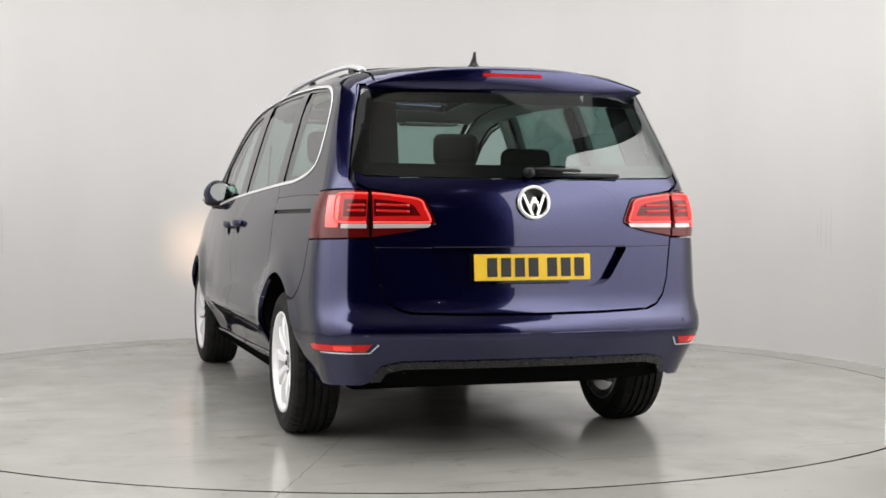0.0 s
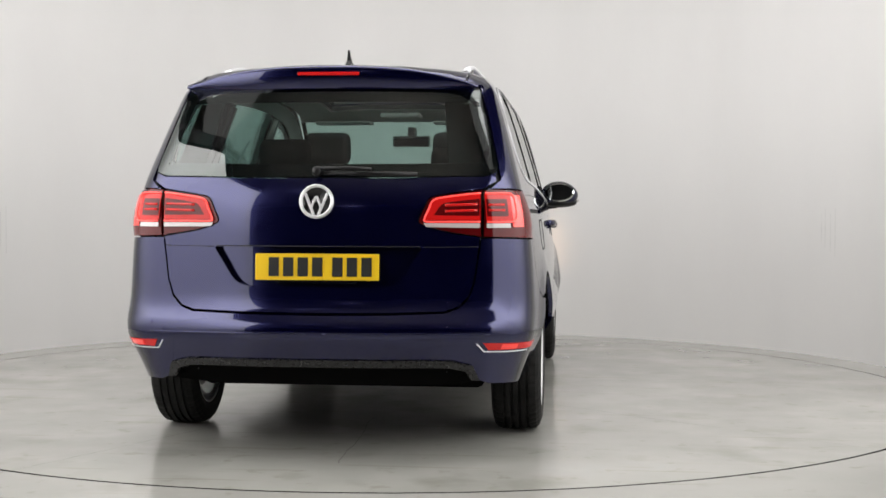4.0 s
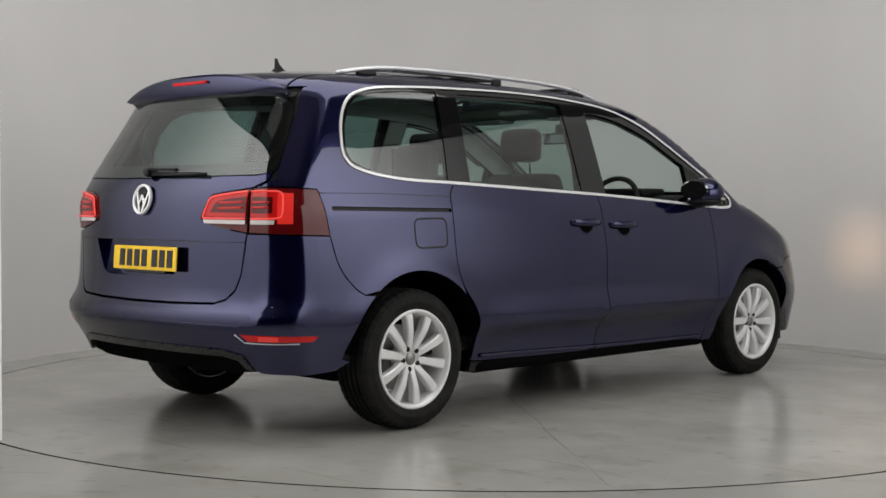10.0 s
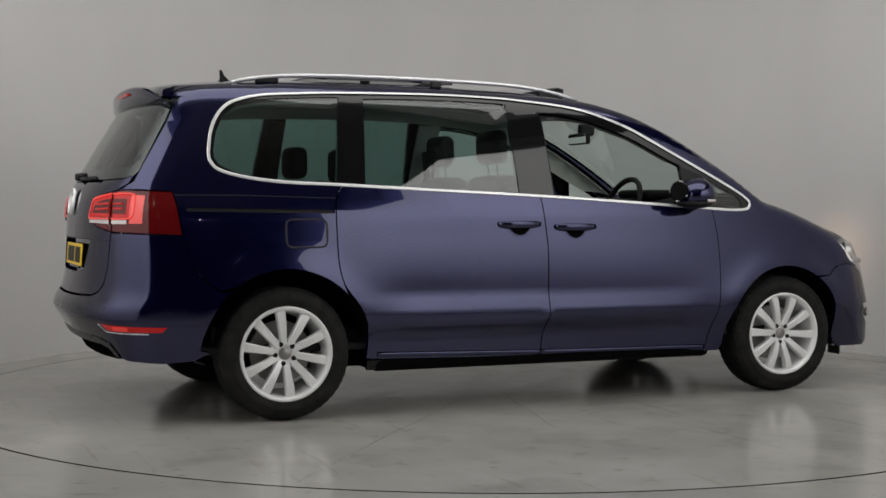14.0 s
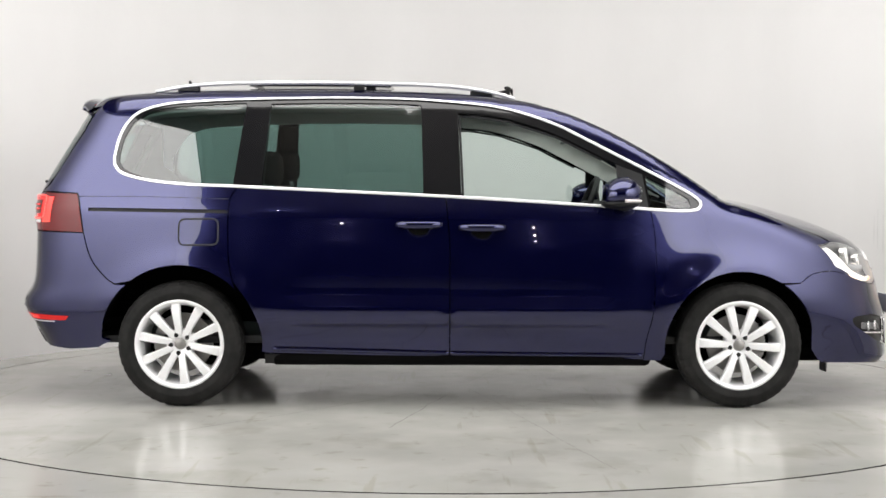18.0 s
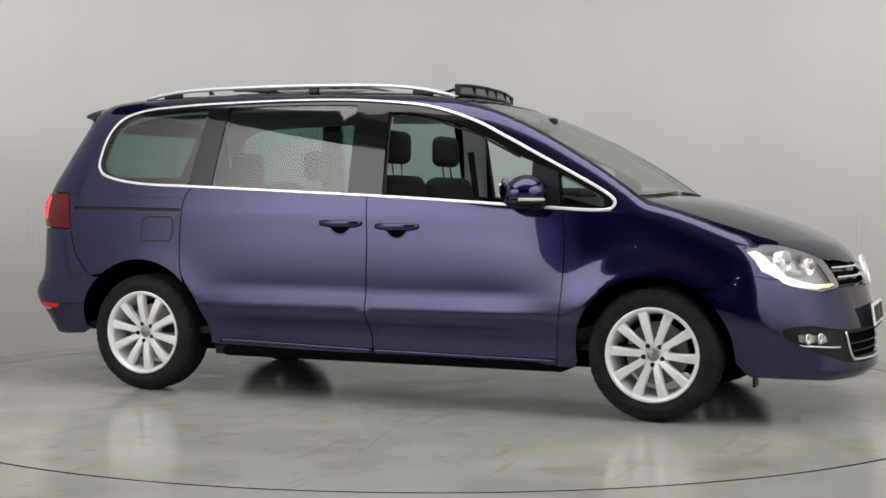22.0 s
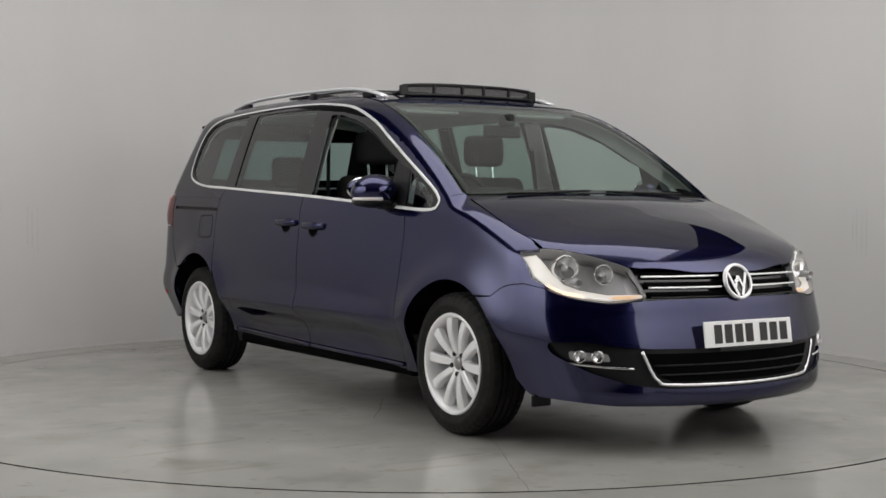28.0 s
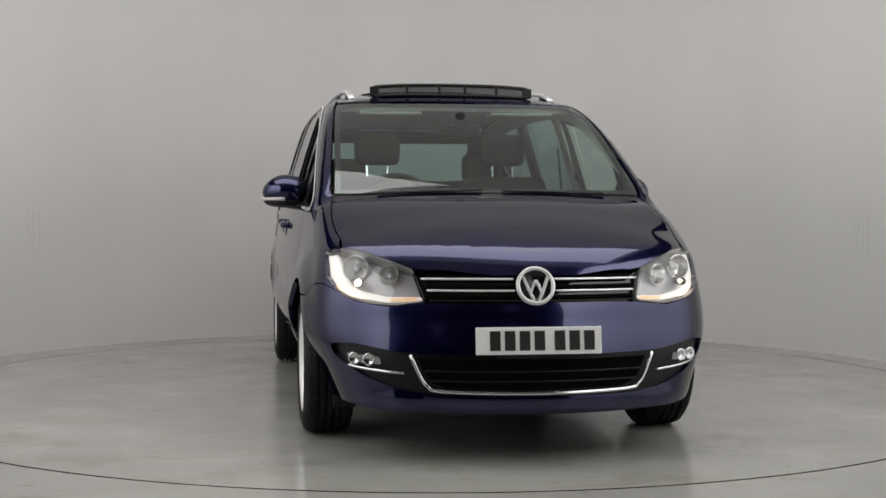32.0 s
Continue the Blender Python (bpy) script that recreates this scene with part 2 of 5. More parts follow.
# ---- the shape of the car's body: x across, y forward, z up ----
def soft_curve(pts, blur=0.02):
    """A smooth function through (position, value) pairs."""
    xs = np.array([p[0] for p in pts], float)
    ys = np.array([p[1] for p in pts], float)
    o = np.argsort(xs)
    xs, ys = xs[o], ys[o]
    gx = np.linspace(xs[0] - 0.3, xs[-1] + 0.3, 1600)
    lo, hi = (ys[1] - ys[0]) / (xs[1] - xs[0]), (ys[-1] - ys[-2]) / (xs[-1] - xs[-2])
    # monotone cubic through the points
    h, d = np.diff(xs), np.diff(ys) / np.diff(xs)
    m = np.empty(len(xs))
    m[0], m[-1] = d[0], d[-1]
    w1, w2 = 2 * h[1:] + h[:-1], h[1:] + 2 * h[:-1]
    same = d[:-1] * d[1:] > 0
    safe = np.where(same, d[:-1], 1.0), np.where(same, d[1:], 1.0)
    m[1:-1] = np.where(same, (w1 + w2) / (w1 / safe[0] + w2 / safe[1]), 0.0)
    k = np.clip(np.searchsorted(xs, gx) - 1, 0, len(xs) - 2)
    u = np.clip((gx - xs[k]) / h[k], 0, 1)
    gy = ((1 + 2 * u) * (1 - u) ** 2 * ys[k] + u * (1 - u) ** 2 * h[k] * m[k] + u * u * (3 - 2 * u) * ys[k + 1] + u * u * (u - 1) * h[k] * m[k + 1])
    gy = np.where(gx < xs[0], ys[0] + (gx - xs[0]) * lo, gy)
    gy = np.where(gx > xs[-1], ys[-1] + (gx - xs[-1]) * hi, gy)
    w = max(1, int(blur / (gx[1] - gx[0])))
    k = np.exp(-0.5 * (np.arange(-3 * w, 3 * w + 1) / w) ** 2)
    k /= k.sum()
    pad = np.concatenate([gy[0] + (np.arange(-3 * w, 0)) * (gy[1] - gy[0]), gy, gy[-1] + np.arange(1, 3 * w + 1) * (gy[-1] - gy[-2])])
    gy = np.convolve(pad, k, "valid")
    return lambda v: np.interp(v, gx, gy)


half_width = soft_curve([(0.10, 0.80), (0.20, 0.822), (0.25, 0.829), (0.30, 0.837), (0.36, 0.849), (0.42, 0.888), (0.455, 0.926), (0.473, 0.944), (0.488, 0.9475), (0.53, 0.9395), (0.57, 0.931), (0.595, 0.925), (0.605, 0.9238), (0.64, 0.9246), (0.70, 0.9252), (0.76, 0.923), (0.82, 0.918),
                         (0.9, 0.908), (1.02, 0.892), (1.07, 0.876), (1.12, 0.861), (1.2, 0.838), (1.28, 0.814), (1.36, 0.7895), (1.43, 0.767), (1.5, 0.743), (1.6, 0.703), (1.68, 0.65), (1.75, 0.59)], 0.008)
end_width = soft_curve([(0.10, 0.80), (0.20, 0.828), (0.25, 0.846), (0.30, 0.865), (0.36, 0.887), (0.42, 0.911), (0.50, 0.938), (0.56, 0.940), (0.66, 0.932), (0.78, 0.921), (0.9, 0.908)], 0.014)
low_taper = soft_curve([(-2.5, 0.86), (-2.2, 0.925), (-1.9, 0.962), (-1.5, 0.99), (-1.0, 0.996), (-0.4, 1.0), (0.3, 1.0), (0.9, 0.992), (1.3, 0.985),
                        (1.6, 0.978), (1.9, 0.945), (2.1, 0.905), (2.3, 0.85), (2.5, 0.78)], 0.12)
high_taper = soft_curve([(-2.5, 0.905), (-2.2, 0.952), (-1.9, 0.970), (-1.5, 0.985), (-1.0, 0.997), (-0.4, 1.0), (0.2, 0.998), (0.7, 0.985), (1.0, 0.97),
                         (1.3, 0.951), (1.6, 0.935), (1.9, 0.91), (2.2, 0.86), (2.5, 0.78)], 0.12)
top_line = soft_curve([(2.6, 0.60), (2.45, 0.735), (2.36, 0.803), (2.2, 0.893), (2.044, 0.961), (1.85, 1.022), (1.694, 1.066), (1.52, 1.098), (1.44, 1.107), (1.374, 1.148),
                       (1.15, 1.29), (0.921, 1.424), (0.75, 1.512), (0.595, 1.58), (0.42, 1.632), (0.27, 1.66), (0.0, 1.69), (-0.3, 1.703), (-0.7, 1.71),
                       (-1.24, 1.707), (-1.6, 1.692), (-1.9, 1.663), (-2.1, 1.638), (-2.4, 1.59)], 0.03)
crown = soft_curve([(2.5, 0.12), (2.0, 0.115), (1.75, 0.09), (1.55, 0.055), (1.4, 0.03), (1.2, 0.02), (0.9, 0.02), (0.6, 0.035), (0.35, 0.055), (0.0, 0.075), (-0.5, 0.085), (-2.3, 0.08)], 0.08)
nose_line = soft_curve([(0.10, 2.30), (0.17, 2.40), (0.21, 2.455), (0.245, 2.478), (0.30, 2.472), (0.42, 2.472), (0.5, 2.455), (0.58, 2.432), (0.64, 2.418), (0.70, 2.395),
                        (0.76, 2.368), (0.85, 2.33), (1.2, 2.2)], 0.012)
tail_line = soft_curve([(0.10, -2.10), (0.2, -2.19), (0.27, -2.235), (0.33, -2.264), (0.42, -2.318), (0.47, -2.350), (0.515, -2.378), (0.565, -2.37), (0.605, -2.335), (0.66, -2.318), (0.8, -2.308),
                        (0.95, -2.303), (1.06, -2.292), (1.13, -2.272), (1.2, -2.235), (1.35, -2.148), (1.5, -2.058), (1.58, -2.01), (1.72, -1.93)], 0.018)
ARCH_R, ARCH_F, ARCH = (-1.414, 0.325), (1.503, 0.325), 0.385


def smax(a, b, k):
    h = np.maximum(k - np.abs(a - b), 0) / k
    return np.maximum(a, b) + h * h * k * 0.25


def side_width(y, z):
    t = np.clip((z - 0.55) / 0.5, 0, 1)
    t = t * t * (3 - 2 * t)
    e = np.clip((np.abs(y) - 0.7) / 0.45, 0, 1)
    e = e * e * (3 - 2 * e) * (z < 0.9)
    w = ((1 - e) * half_width(z) + e * end_width(np.minimum(z, 0.9))) * ((1 - t) * low_taper(y) + t * high_taper(y))
    for (ay, az), gain in ((ARCH_R, 0.014), (ARCH_F, 0.020)):
        r = np.hypot(y - ay, z - az)
        w = w + gain * np.exp(-((np.maximum(r - 0.40, 0)) / 0.085) ** 2) * np.clip((z - 0.36) / 0.2, 0, 1)
    return w


def solid(x, y, z):
    """Below 0 inside the body."""
    x = np.abs(x)
    a = x - side_width(y, z)
    n = y - (nose_line(z) - 0.40 * x ** 2 - 0.10 * x ** 6)
    r = (tail_line(z) + (0.14 + 0.03 * np.clip((z - 1.15) / 0.3, 0, 1)) * (x / 0.8) ** 2.6) - y
    t = (z - (top_line(y) - crown(y) * (x / 0.8) ** 2.4)) * 0.85
    e = smax(n, a, 0.16)
    e = smax(e, r, 0.15)
    return smax(e, t, 0.075)


def gradient(p):
    h = 1e-3
    g = np.empty_like(p)
    for i in range(3):
        d = np.zeros(3)
        d[i] = h
        g[:, i] = solid(*(p + d).T) - solid(*(p - d).T)
    g[:, 0] = np.where(np.abs(p[:, 0]) < 2e-3, 0, g[:, 0])
    return g / np.linalg.norm(g, axis=1)[:, None]


FRONT_AXIS, REAR_AXIS = 1.45, -1.35


def rays(mode, q):
    q = np.asarray(q, float)
    a, b = q[:, 0], q[:, 1]
    o = np.zeros_like(a)
    one = np.ones_like(a)
    if mode == "side":
        return np.stack([1.3 * one, a, b], 1), np.stack([-one, o, o], 1), 1.3
    if mode == "top":
        return np.stack([a, b, 2.1 * one], 1), np.stack([o, o, -one], 1), 1.9
    if mode == "front":
        return np.stack([a, 2.9 * one, b], 1), np.stack([o, -one, o], 1), 2.5
    if mode == "rear":
        return np.stack([a, -2.9 * one, b], 1), np.stack([o, one, o], 1), 2.5
    c, s = np.cos(a), np.sin(a)
    if mode == "nose":
        return np.stack([1.6 * s, FRONT_AXIS + 1.6 * c, b], 1), np.stack([-s, -c, o], 1), 1.55
    if mode == "tail":
        return np.stack([1.6 * s, REAR_AXIS - 1.6 * c, b], 1), np.stack([-s, c, o], 1), 1.55


def to3(mode, q):
    """Points of a view, laid on the body."""
    start, way, reach = rays(mode, q)
    steps = np.linspace(0, reach, 90)
    f = np.stack([solid(*(start + s * way).T) for s in steps], 1)
    inside = f < 0
    first = np.where(inside.any(1), inside.argmax(1), np.abs(f).argmin(1))
    hi = steps[first]
    lo = steps[np.maximum(first - 1, 0)]
    for _ in range(26):
        mid = (lo + hi) / 2
        v = solid(*(start + mid[:, None] * way).T) < 0
        hi, lo = np.where(v, mid, hi), np.where(v, lo, mid)
    return start + hi[:, None] * way


def to2(mode, p):
    x, y, z = np.asarray(p, float).T
    return {"side": lambda: np.stack([y, z], 1), "top": lambda: np.stack([x, y], 1), "front": lambda: np.stack([x, z], 1), "rear": lambda: np.stack([x, z], 1),
            "nose": lambda: np.stack([np.arctan2(x, y - FRONT_AXIS), z], 1), "tail": lambda: np.stack([np.arctan2(x, REAR_AXIS - y), z], 1)}[mode]()


def seen_as(mode, other, pts):
    """Points given in another view, in this one."""
    return [tuple(v) for v in to2(mode, to3(other, dense(pts, 0.03, False)))]


def dense(pts, step=0.03, closed=True):
    pts = [np.array(p[:2], float) for p in pts]
    out = []
    n = len(pts)
    for i in range(n if closed else n - 1):
        a, b = pts[i], pts[(i + 1) % n]
        k = max(1, int(np.ceil(np.linalg.norm(b - a) / step)))
        out += [a + (b - a) * j / k for j in range(k)]
    if not closed:
        out.append(pts[-1])
    return np.array(out)


def rounded(pts, radius=0.02, seg=5):
    """A closed outline with its corners rounded; a third number is a corner's own radius."""
    out = []
    n = len(pts)
    for i in range(n):
        p = np.array(pts[i][:2], float)
        r = pts[i][2] if len(pts[i]) > 2 else radius
        a, b = np.array(pts[i - 1][:2], float) - p, np.array(pts[(i + 1) % n][:2], float) - p
        la, lb = np.linalg.norm(a), np.linalg.norm(b)
        if r <= 0 or la < 1e-6 or lb < 1e-6:
            out.append(p)
            continue
        ra, rb = min(r, la * 0.48), min(r, lb * 0.48)
        s, e = p + a / la * ra, p + b / lb * rb
        for k in range(seg + 1):
            t = k / seg
            out.append((1 - t) ** 2 * s + 2 * t * (1 - t) * p + t * t * e)
    return out


def bend(pts, n=8):
    """A smooth open line through points."""
    p = [np.array(q, float) for q in pts]
    p = [2 * p[0] - p[1]] + p + [2 * p[-1] - p[-2]]
    out = []
    for i in range(1, len(p) - 2):
        for k in range(n):
            t = k / n
            out.append(0.5 * (2 * p[i] + (p[i + 1] - p[i - 1]) * t + (2 * p[i - 1] - 5 * p[i] + 4 * p[i + 1] - p[i + 2]) * t * t
                              + (3 * p[i] - p[i - 1] - 3 * p[i + 1] + p[i + 2]) * t ** 3))
    out.append(p[-2])
    return [tuple(v) for v in out]


def inside(poly, q):
    x, y = q[:, 0], q[:, 1]
    c = np.zeros(len(q), bool)
    a = np.asarray(poly)
    b = np.roll(a, 1, 0)
    for (x1, y1), (x2, y2) in zip(a, b):
        if y1 != y2:
            hit = (y1 > y) != (y2 > y)
            c ^= hit & (x < (x2 - x1) * (y - y1) / (y2 - y1) + x1)
    return c


def shrink(poly, d):
    p = np.asarray(poly, float)
    area = 0.5 * np.sum(p[:, 0] * np.roll(p[:, 1], -1) - np.roll(p[:, 0], -1) * p[:, 1])
    t = np.roll(p, -1, 0) - np.roll(p, 1, 0)
    t /= np.linalg.norm(t, axis=1)[:, None] + 1e-12
    nrm = np.stack([-t[:, 1], t[:, 0]], 1) * (1 if area > 0 else -1)
    return p + nrm * d


def skin(name, mode, outline, material, parent, out=0.0, deep=0.02, gap=0.0030, grid=0.05, holes=(), mirror=False, label="", bulge=0.0, lip=0.0012, fine=0.025):
    """A panel of the body: the outline in a view, laid on the body's surface, with edges turned in. mirror: for the other side."""
    size = 1.0 if mode not in ("nose", "tail") else 0.9
    loops = [shrink(dense(outline, fine), gap)] + [shrink(dense(h, fine), -gap) for h in holes]
    allp = np.concatenate(loops)
    lo, hi = loops[0].min(0), loops[0].max(0)
    gx, gy = np.meshgrid(np.arange(lo[0] + grid / 2, hi[0], grid / size), np.arange(lo[1] + grid / 2, hi[1], grid))
    gx = gx + (np.arange(gx.shape[0]) % 2)[:, None] * grid * 0.5
    g = np.stack([gx.ravel(), gy.ravel()], 1)
    ok = inside(loops[0], g)
    for h in loops[1:]:
        ok &= ~inside(h, g)
    g = g[ok]
    if len(g):
        near = np.min(((g[:, None, :] - allp[None, :, :]) ** 2).sum(2), 1)
        g = g[near > (0.45 * grid) ** 2]
    edges, k = [], 0
    for lp in loops:
        n = len(lp)
        edges += [(k + i, k + (i + 1) % n) for i in range(n)]
        k += n
    pts = np.concatenate([allp, g])
    vs, _, fs, *_ = delaunay_2d_cdt([Vector(p) for p in pts], edges, [], 0, 1e-7)
    vs = np.array([(v.x, v.y) for v in vs])
    tri = np.array([f for f in fs if len(f) == 3])
    mid = vs[tri].mean(1)
    ok = inside(loops[0], mid)
    for h in loops[1:]:
        ok &= ~inside(h, mid)
    tri = tri[ok]
    p3 = to3(mode, vs)
    nrm = gradient(p3)
    edge_count = {}
    for a, b, c in tri:
        for e in ((a, b), (b, c), (c, a)):
            edge_count[tuple(sorted(e))] = edge_count.get(tuple(sorted(e)), 0) + 1
    rim = [e for e, n in edge_count.items() if n == 1]
    rimset = {v for e in rim for v in e}
    if bulge:
        d = np.sqrt(np.min(((vs[:, None, :] - allp[None, :, :]) ** 2).sum(2), 1))
        p3 = p3 + nrm * (bulge * (1 - np.exp(-d / 0.03)))[:, None]
    drop = np.zeros(len(vs))
    drop[list(rimset)] = lip
    top = p3 + nrm * (out - drop)[:, None]
    a, b, c = top[tri[0][0]], top[tri[0][1]], top[tri[0][2]]
    fn = np.cross(top[tri[:, 1]] - top[tri[:, 0]], top[tri[:, 2]] - top[tri[:, 0]])
    flip = (fn * nrm[tri[:, 0]]).sum(1) < 0
    tri[flip] = tri[flip][:, ::-1]
    verts, normals, faces = list(top), list(nrm), [tuple(t) for t in tri]
    mids = {}
    cen = vs[list(rimset)].mean(0)
    for a, b in rim:
        # outward in the surface
        t3 = top[b] - top[a]
        o = np.cross(t3, nrm[a])
        owner = tri[(np.isin(tri, (a, b)).sum(1) == 2)][0]
        third = [v for v in owner if v not in (a, b)][0]
        if np.dot(o, top[third] - top[a]) > 0:
            o = -o
        o /= np.linalg.norm(o) + 1e-12
        for v in (a, b):
            mids.setdefault(v, np.zeros(3))
            mids[v] = mids[v] + o
    index = {}
    for v, o in mids.items():
        o = o / (np.linalg.norm(o) + 1e-12)
        index[v] = len(verts)
        verts += [top[v], top[v] - nrm[v] * deep]
        normals += [o, o]
    for a, b in rim:
        ia, ib = index[a], index[b]
        f = (ia, ib, ib + 1, ia + 1)
        v = np.array([verts[i] for i in f])
        if np.dot(np.cross(v[1] - v[0], v[2] - v[0]), normals[ia]) < 0:
            f = f[::-1]
        faces.append(f)
    verts, normals = np.array(verts), np.array(normals)
    if mirror:
        verts = verts * (-1, 1, 1)
        normals = normals * (-1, 1, 1)
        faces = [f[::-1] for f in faces]
    me = bpy.data.meshes.new(name)
    me.from_pydata([tuple(v) for v in verts], [], [tuple(int(i) for i in f) for f in faces])
    me.materials.append(material)
    me.shade_smooth()
    normals = normals / np.linalg.norm(normals, axis=1)[:, None]
    me.normals_split_custom_set_from_vertices([tuple(v) for v in normals])
    ob = new(name, me)
    ob.parent = parent
    if label:
        tagged(ob, label)
    return ob


def both(name, mode, outline, material, parent, **more):
    a = skin(name, mode, outline, material, parent, **more)
    b = skin(name, mode, outline, material, parent, mirror=True, **more)
    return a, b


def on_body(mode, pts, out=0.0, mirror=False):
    p = to3(mode, np.array([q[:2] for q in pts], float))
    p = p + gradient(p) * out
    if mirror:
        p = p * (-1, 1, 1)
    return [Vector(v) for v in p]


def strip(name, mode, line, width, material, parent, out=0.004, mirror=False, closed=False, flat=0.5, label=""):
    """A raised moulding along a line on the body."""
    q = dense(line, 0.02, closed)
    p = to3(mode, q)
    nrm = gradient(p)
    p = p + nrm * out
    if mirror:
        p, nrm = p * (-1, 1, 1), nrm * (-1, 1, 1)
    bm = bmesh.new()
    n, sides = len(p), 8
    rings = []
    for i in range(n):
        a, b = (p[i - 1], p[(i + 1) % n]) if closed else (p[max(i - 1, 0)], p[min(i + 1, n - 1)])
        d = (b - a) / (np.linalg.norm(b - a) + 1e-12)
        s = np.cross(d, nrm[i])
        s /= np.linalg.norm(s)
        rings.append([bm.verts.new(p[i] + s * width * 0.5 * math.cos(2 * math.pi * (k + 0.5) / sides) * 1.08 + nrm[i] * width * 0.5 * flat * math.sin(2 * math.pi * (k + 0.5) / sides)) for k in range(sides)])
    for i in range(n if closed else n - 1):
        a, b = rings[i], rings[(i + 1) % n]
        for k in range(sides):
            bm.faces.new((a[k], a[(k + 1) % sides], b[(k + 1) % sides], b[k]))
    if not closed:
        bm.faces.new(rings[0])
        bm.faces.new(rings[-1])
    bmesh.ops.recalc_face_normals(bm, faces=bm.faces[:])
    return part(name, bm, material, parent, label, True)

# ---- the studio ----
RING = 2.973
WALL_R, WALL_H = 3.27, 3.05


def drum_wall():
    """The round white wall, open towards the camera."""
    bm = bmesh.new()
    a0, a1, n = radians(-90 + 36.5), radians(270 - 36.5), 120
    cols = []
    prof = [(WALL_R + 0.12, 0.0), (WALL_R + 0.12, WALL_H), (WALL_R, WALL_H)] + [(WALL_R, z) for z in np.linspace(WALL_H - 0.2, 0.0, 10)]
    for i in range(n + 1):
        a = a0 + (a1 - a0) * i / n
        cols.append([bm.verts.new((r * math.cos(a), r * math.sin(a), z)) for r, z in prof])
    for p, q in zip(cols, cols[1:]):
        for j in range(len(prof) - 1):
            bm.faces.new((p[j], q[j], q[j + 1], p[j + 1]))
    bm.faces.new(cols[0])
    bm.faces.new(cols[-1][::-1])
    bmesh.ops.recalc_face_normals(bm, faces=bm.faces[:])
    return tagged(part("wall_round", bm, WALLPAINT, None, "plain white round studio wall", True), kind="structure")


drum_wall()

# faint upright scuffs on the wall
SCUFF = shade("wall_scuff", (0.70, 0.694, 0.688), 0.8)
vary(SCUFF, 14, (0.69, 0.684, 0.678), (0.77, 0.764, 0.758), 5)
for a0, offs in ((149.0, (-0.9, 0.0, 0.75)), (25.6, (-0.8, 0.0, 0.9, 1.5))):
    for n, d in enumerate(offs):
        bm = bmesh.new()
        a = radians(a0 + d)
        z0, z1 = 0.70 + 0.03 * n, 1.03 - 0.04 * (n % 2)
        for zz in (z0, z1):
            for r in (0.004, -0.004):
                bm.verts.new(((WALL_R - 0.003) * math.cos(a + r / 3), (WALL_R - 0.003) * math.sin(a + r / 3), zz))
        bm.verts.ensure_lookup_table()
        bm.faces.new([bm.verts[i] for i in (0, 1, 3, 2)])
        tagged(part("wall_scuff", bm, SCUFF, None, "faint grey scuff on the white wall"), kind="structure")

# straight white wing walls run on from the opening towards the hall
WING_OUT = (2.18, -4.75)
for k in (1, -1):
    a, b = Vector((k * 2.02, -2.63, 0)), Vector((k * (WING_OUT[0] + 0.07), WING_OUT[1], 0))
    mid = (a + b) / 2
    wing = box((0.12, (b - a).length, WALL_H), (0, 0, WALL_H / 2), 0.004, m=pose(mid.x, mid.y, 0, 0, 0, math.degrees(math.atan2(-(b - a).x, (b - a).y))))
    tagged(part("wall_wing", wing, WALLPAINT, None, "plain white wing wall beside the opening"), kind="structure")


def glow_sheet():
    """Added glow for the unseen front walls: brightest by the opening, fading along the drum and towards the floor.
    """
    m = shade("fading_glow", (0.8, 0.8, 0.79), 0.9)
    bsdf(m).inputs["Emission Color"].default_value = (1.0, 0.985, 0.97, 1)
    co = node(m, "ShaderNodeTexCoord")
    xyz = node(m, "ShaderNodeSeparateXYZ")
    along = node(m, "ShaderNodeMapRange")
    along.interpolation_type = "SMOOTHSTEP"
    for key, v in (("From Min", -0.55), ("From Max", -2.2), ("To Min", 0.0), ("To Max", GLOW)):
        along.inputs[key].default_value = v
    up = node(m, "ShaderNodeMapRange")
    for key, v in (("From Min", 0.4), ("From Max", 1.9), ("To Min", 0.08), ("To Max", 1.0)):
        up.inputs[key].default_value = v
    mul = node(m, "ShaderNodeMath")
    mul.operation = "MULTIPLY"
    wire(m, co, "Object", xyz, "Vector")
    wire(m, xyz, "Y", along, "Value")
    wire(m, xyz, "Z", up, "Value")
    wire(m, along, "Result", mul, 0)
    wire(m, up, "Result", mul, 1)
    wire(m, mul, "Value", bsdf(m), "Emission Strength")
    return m


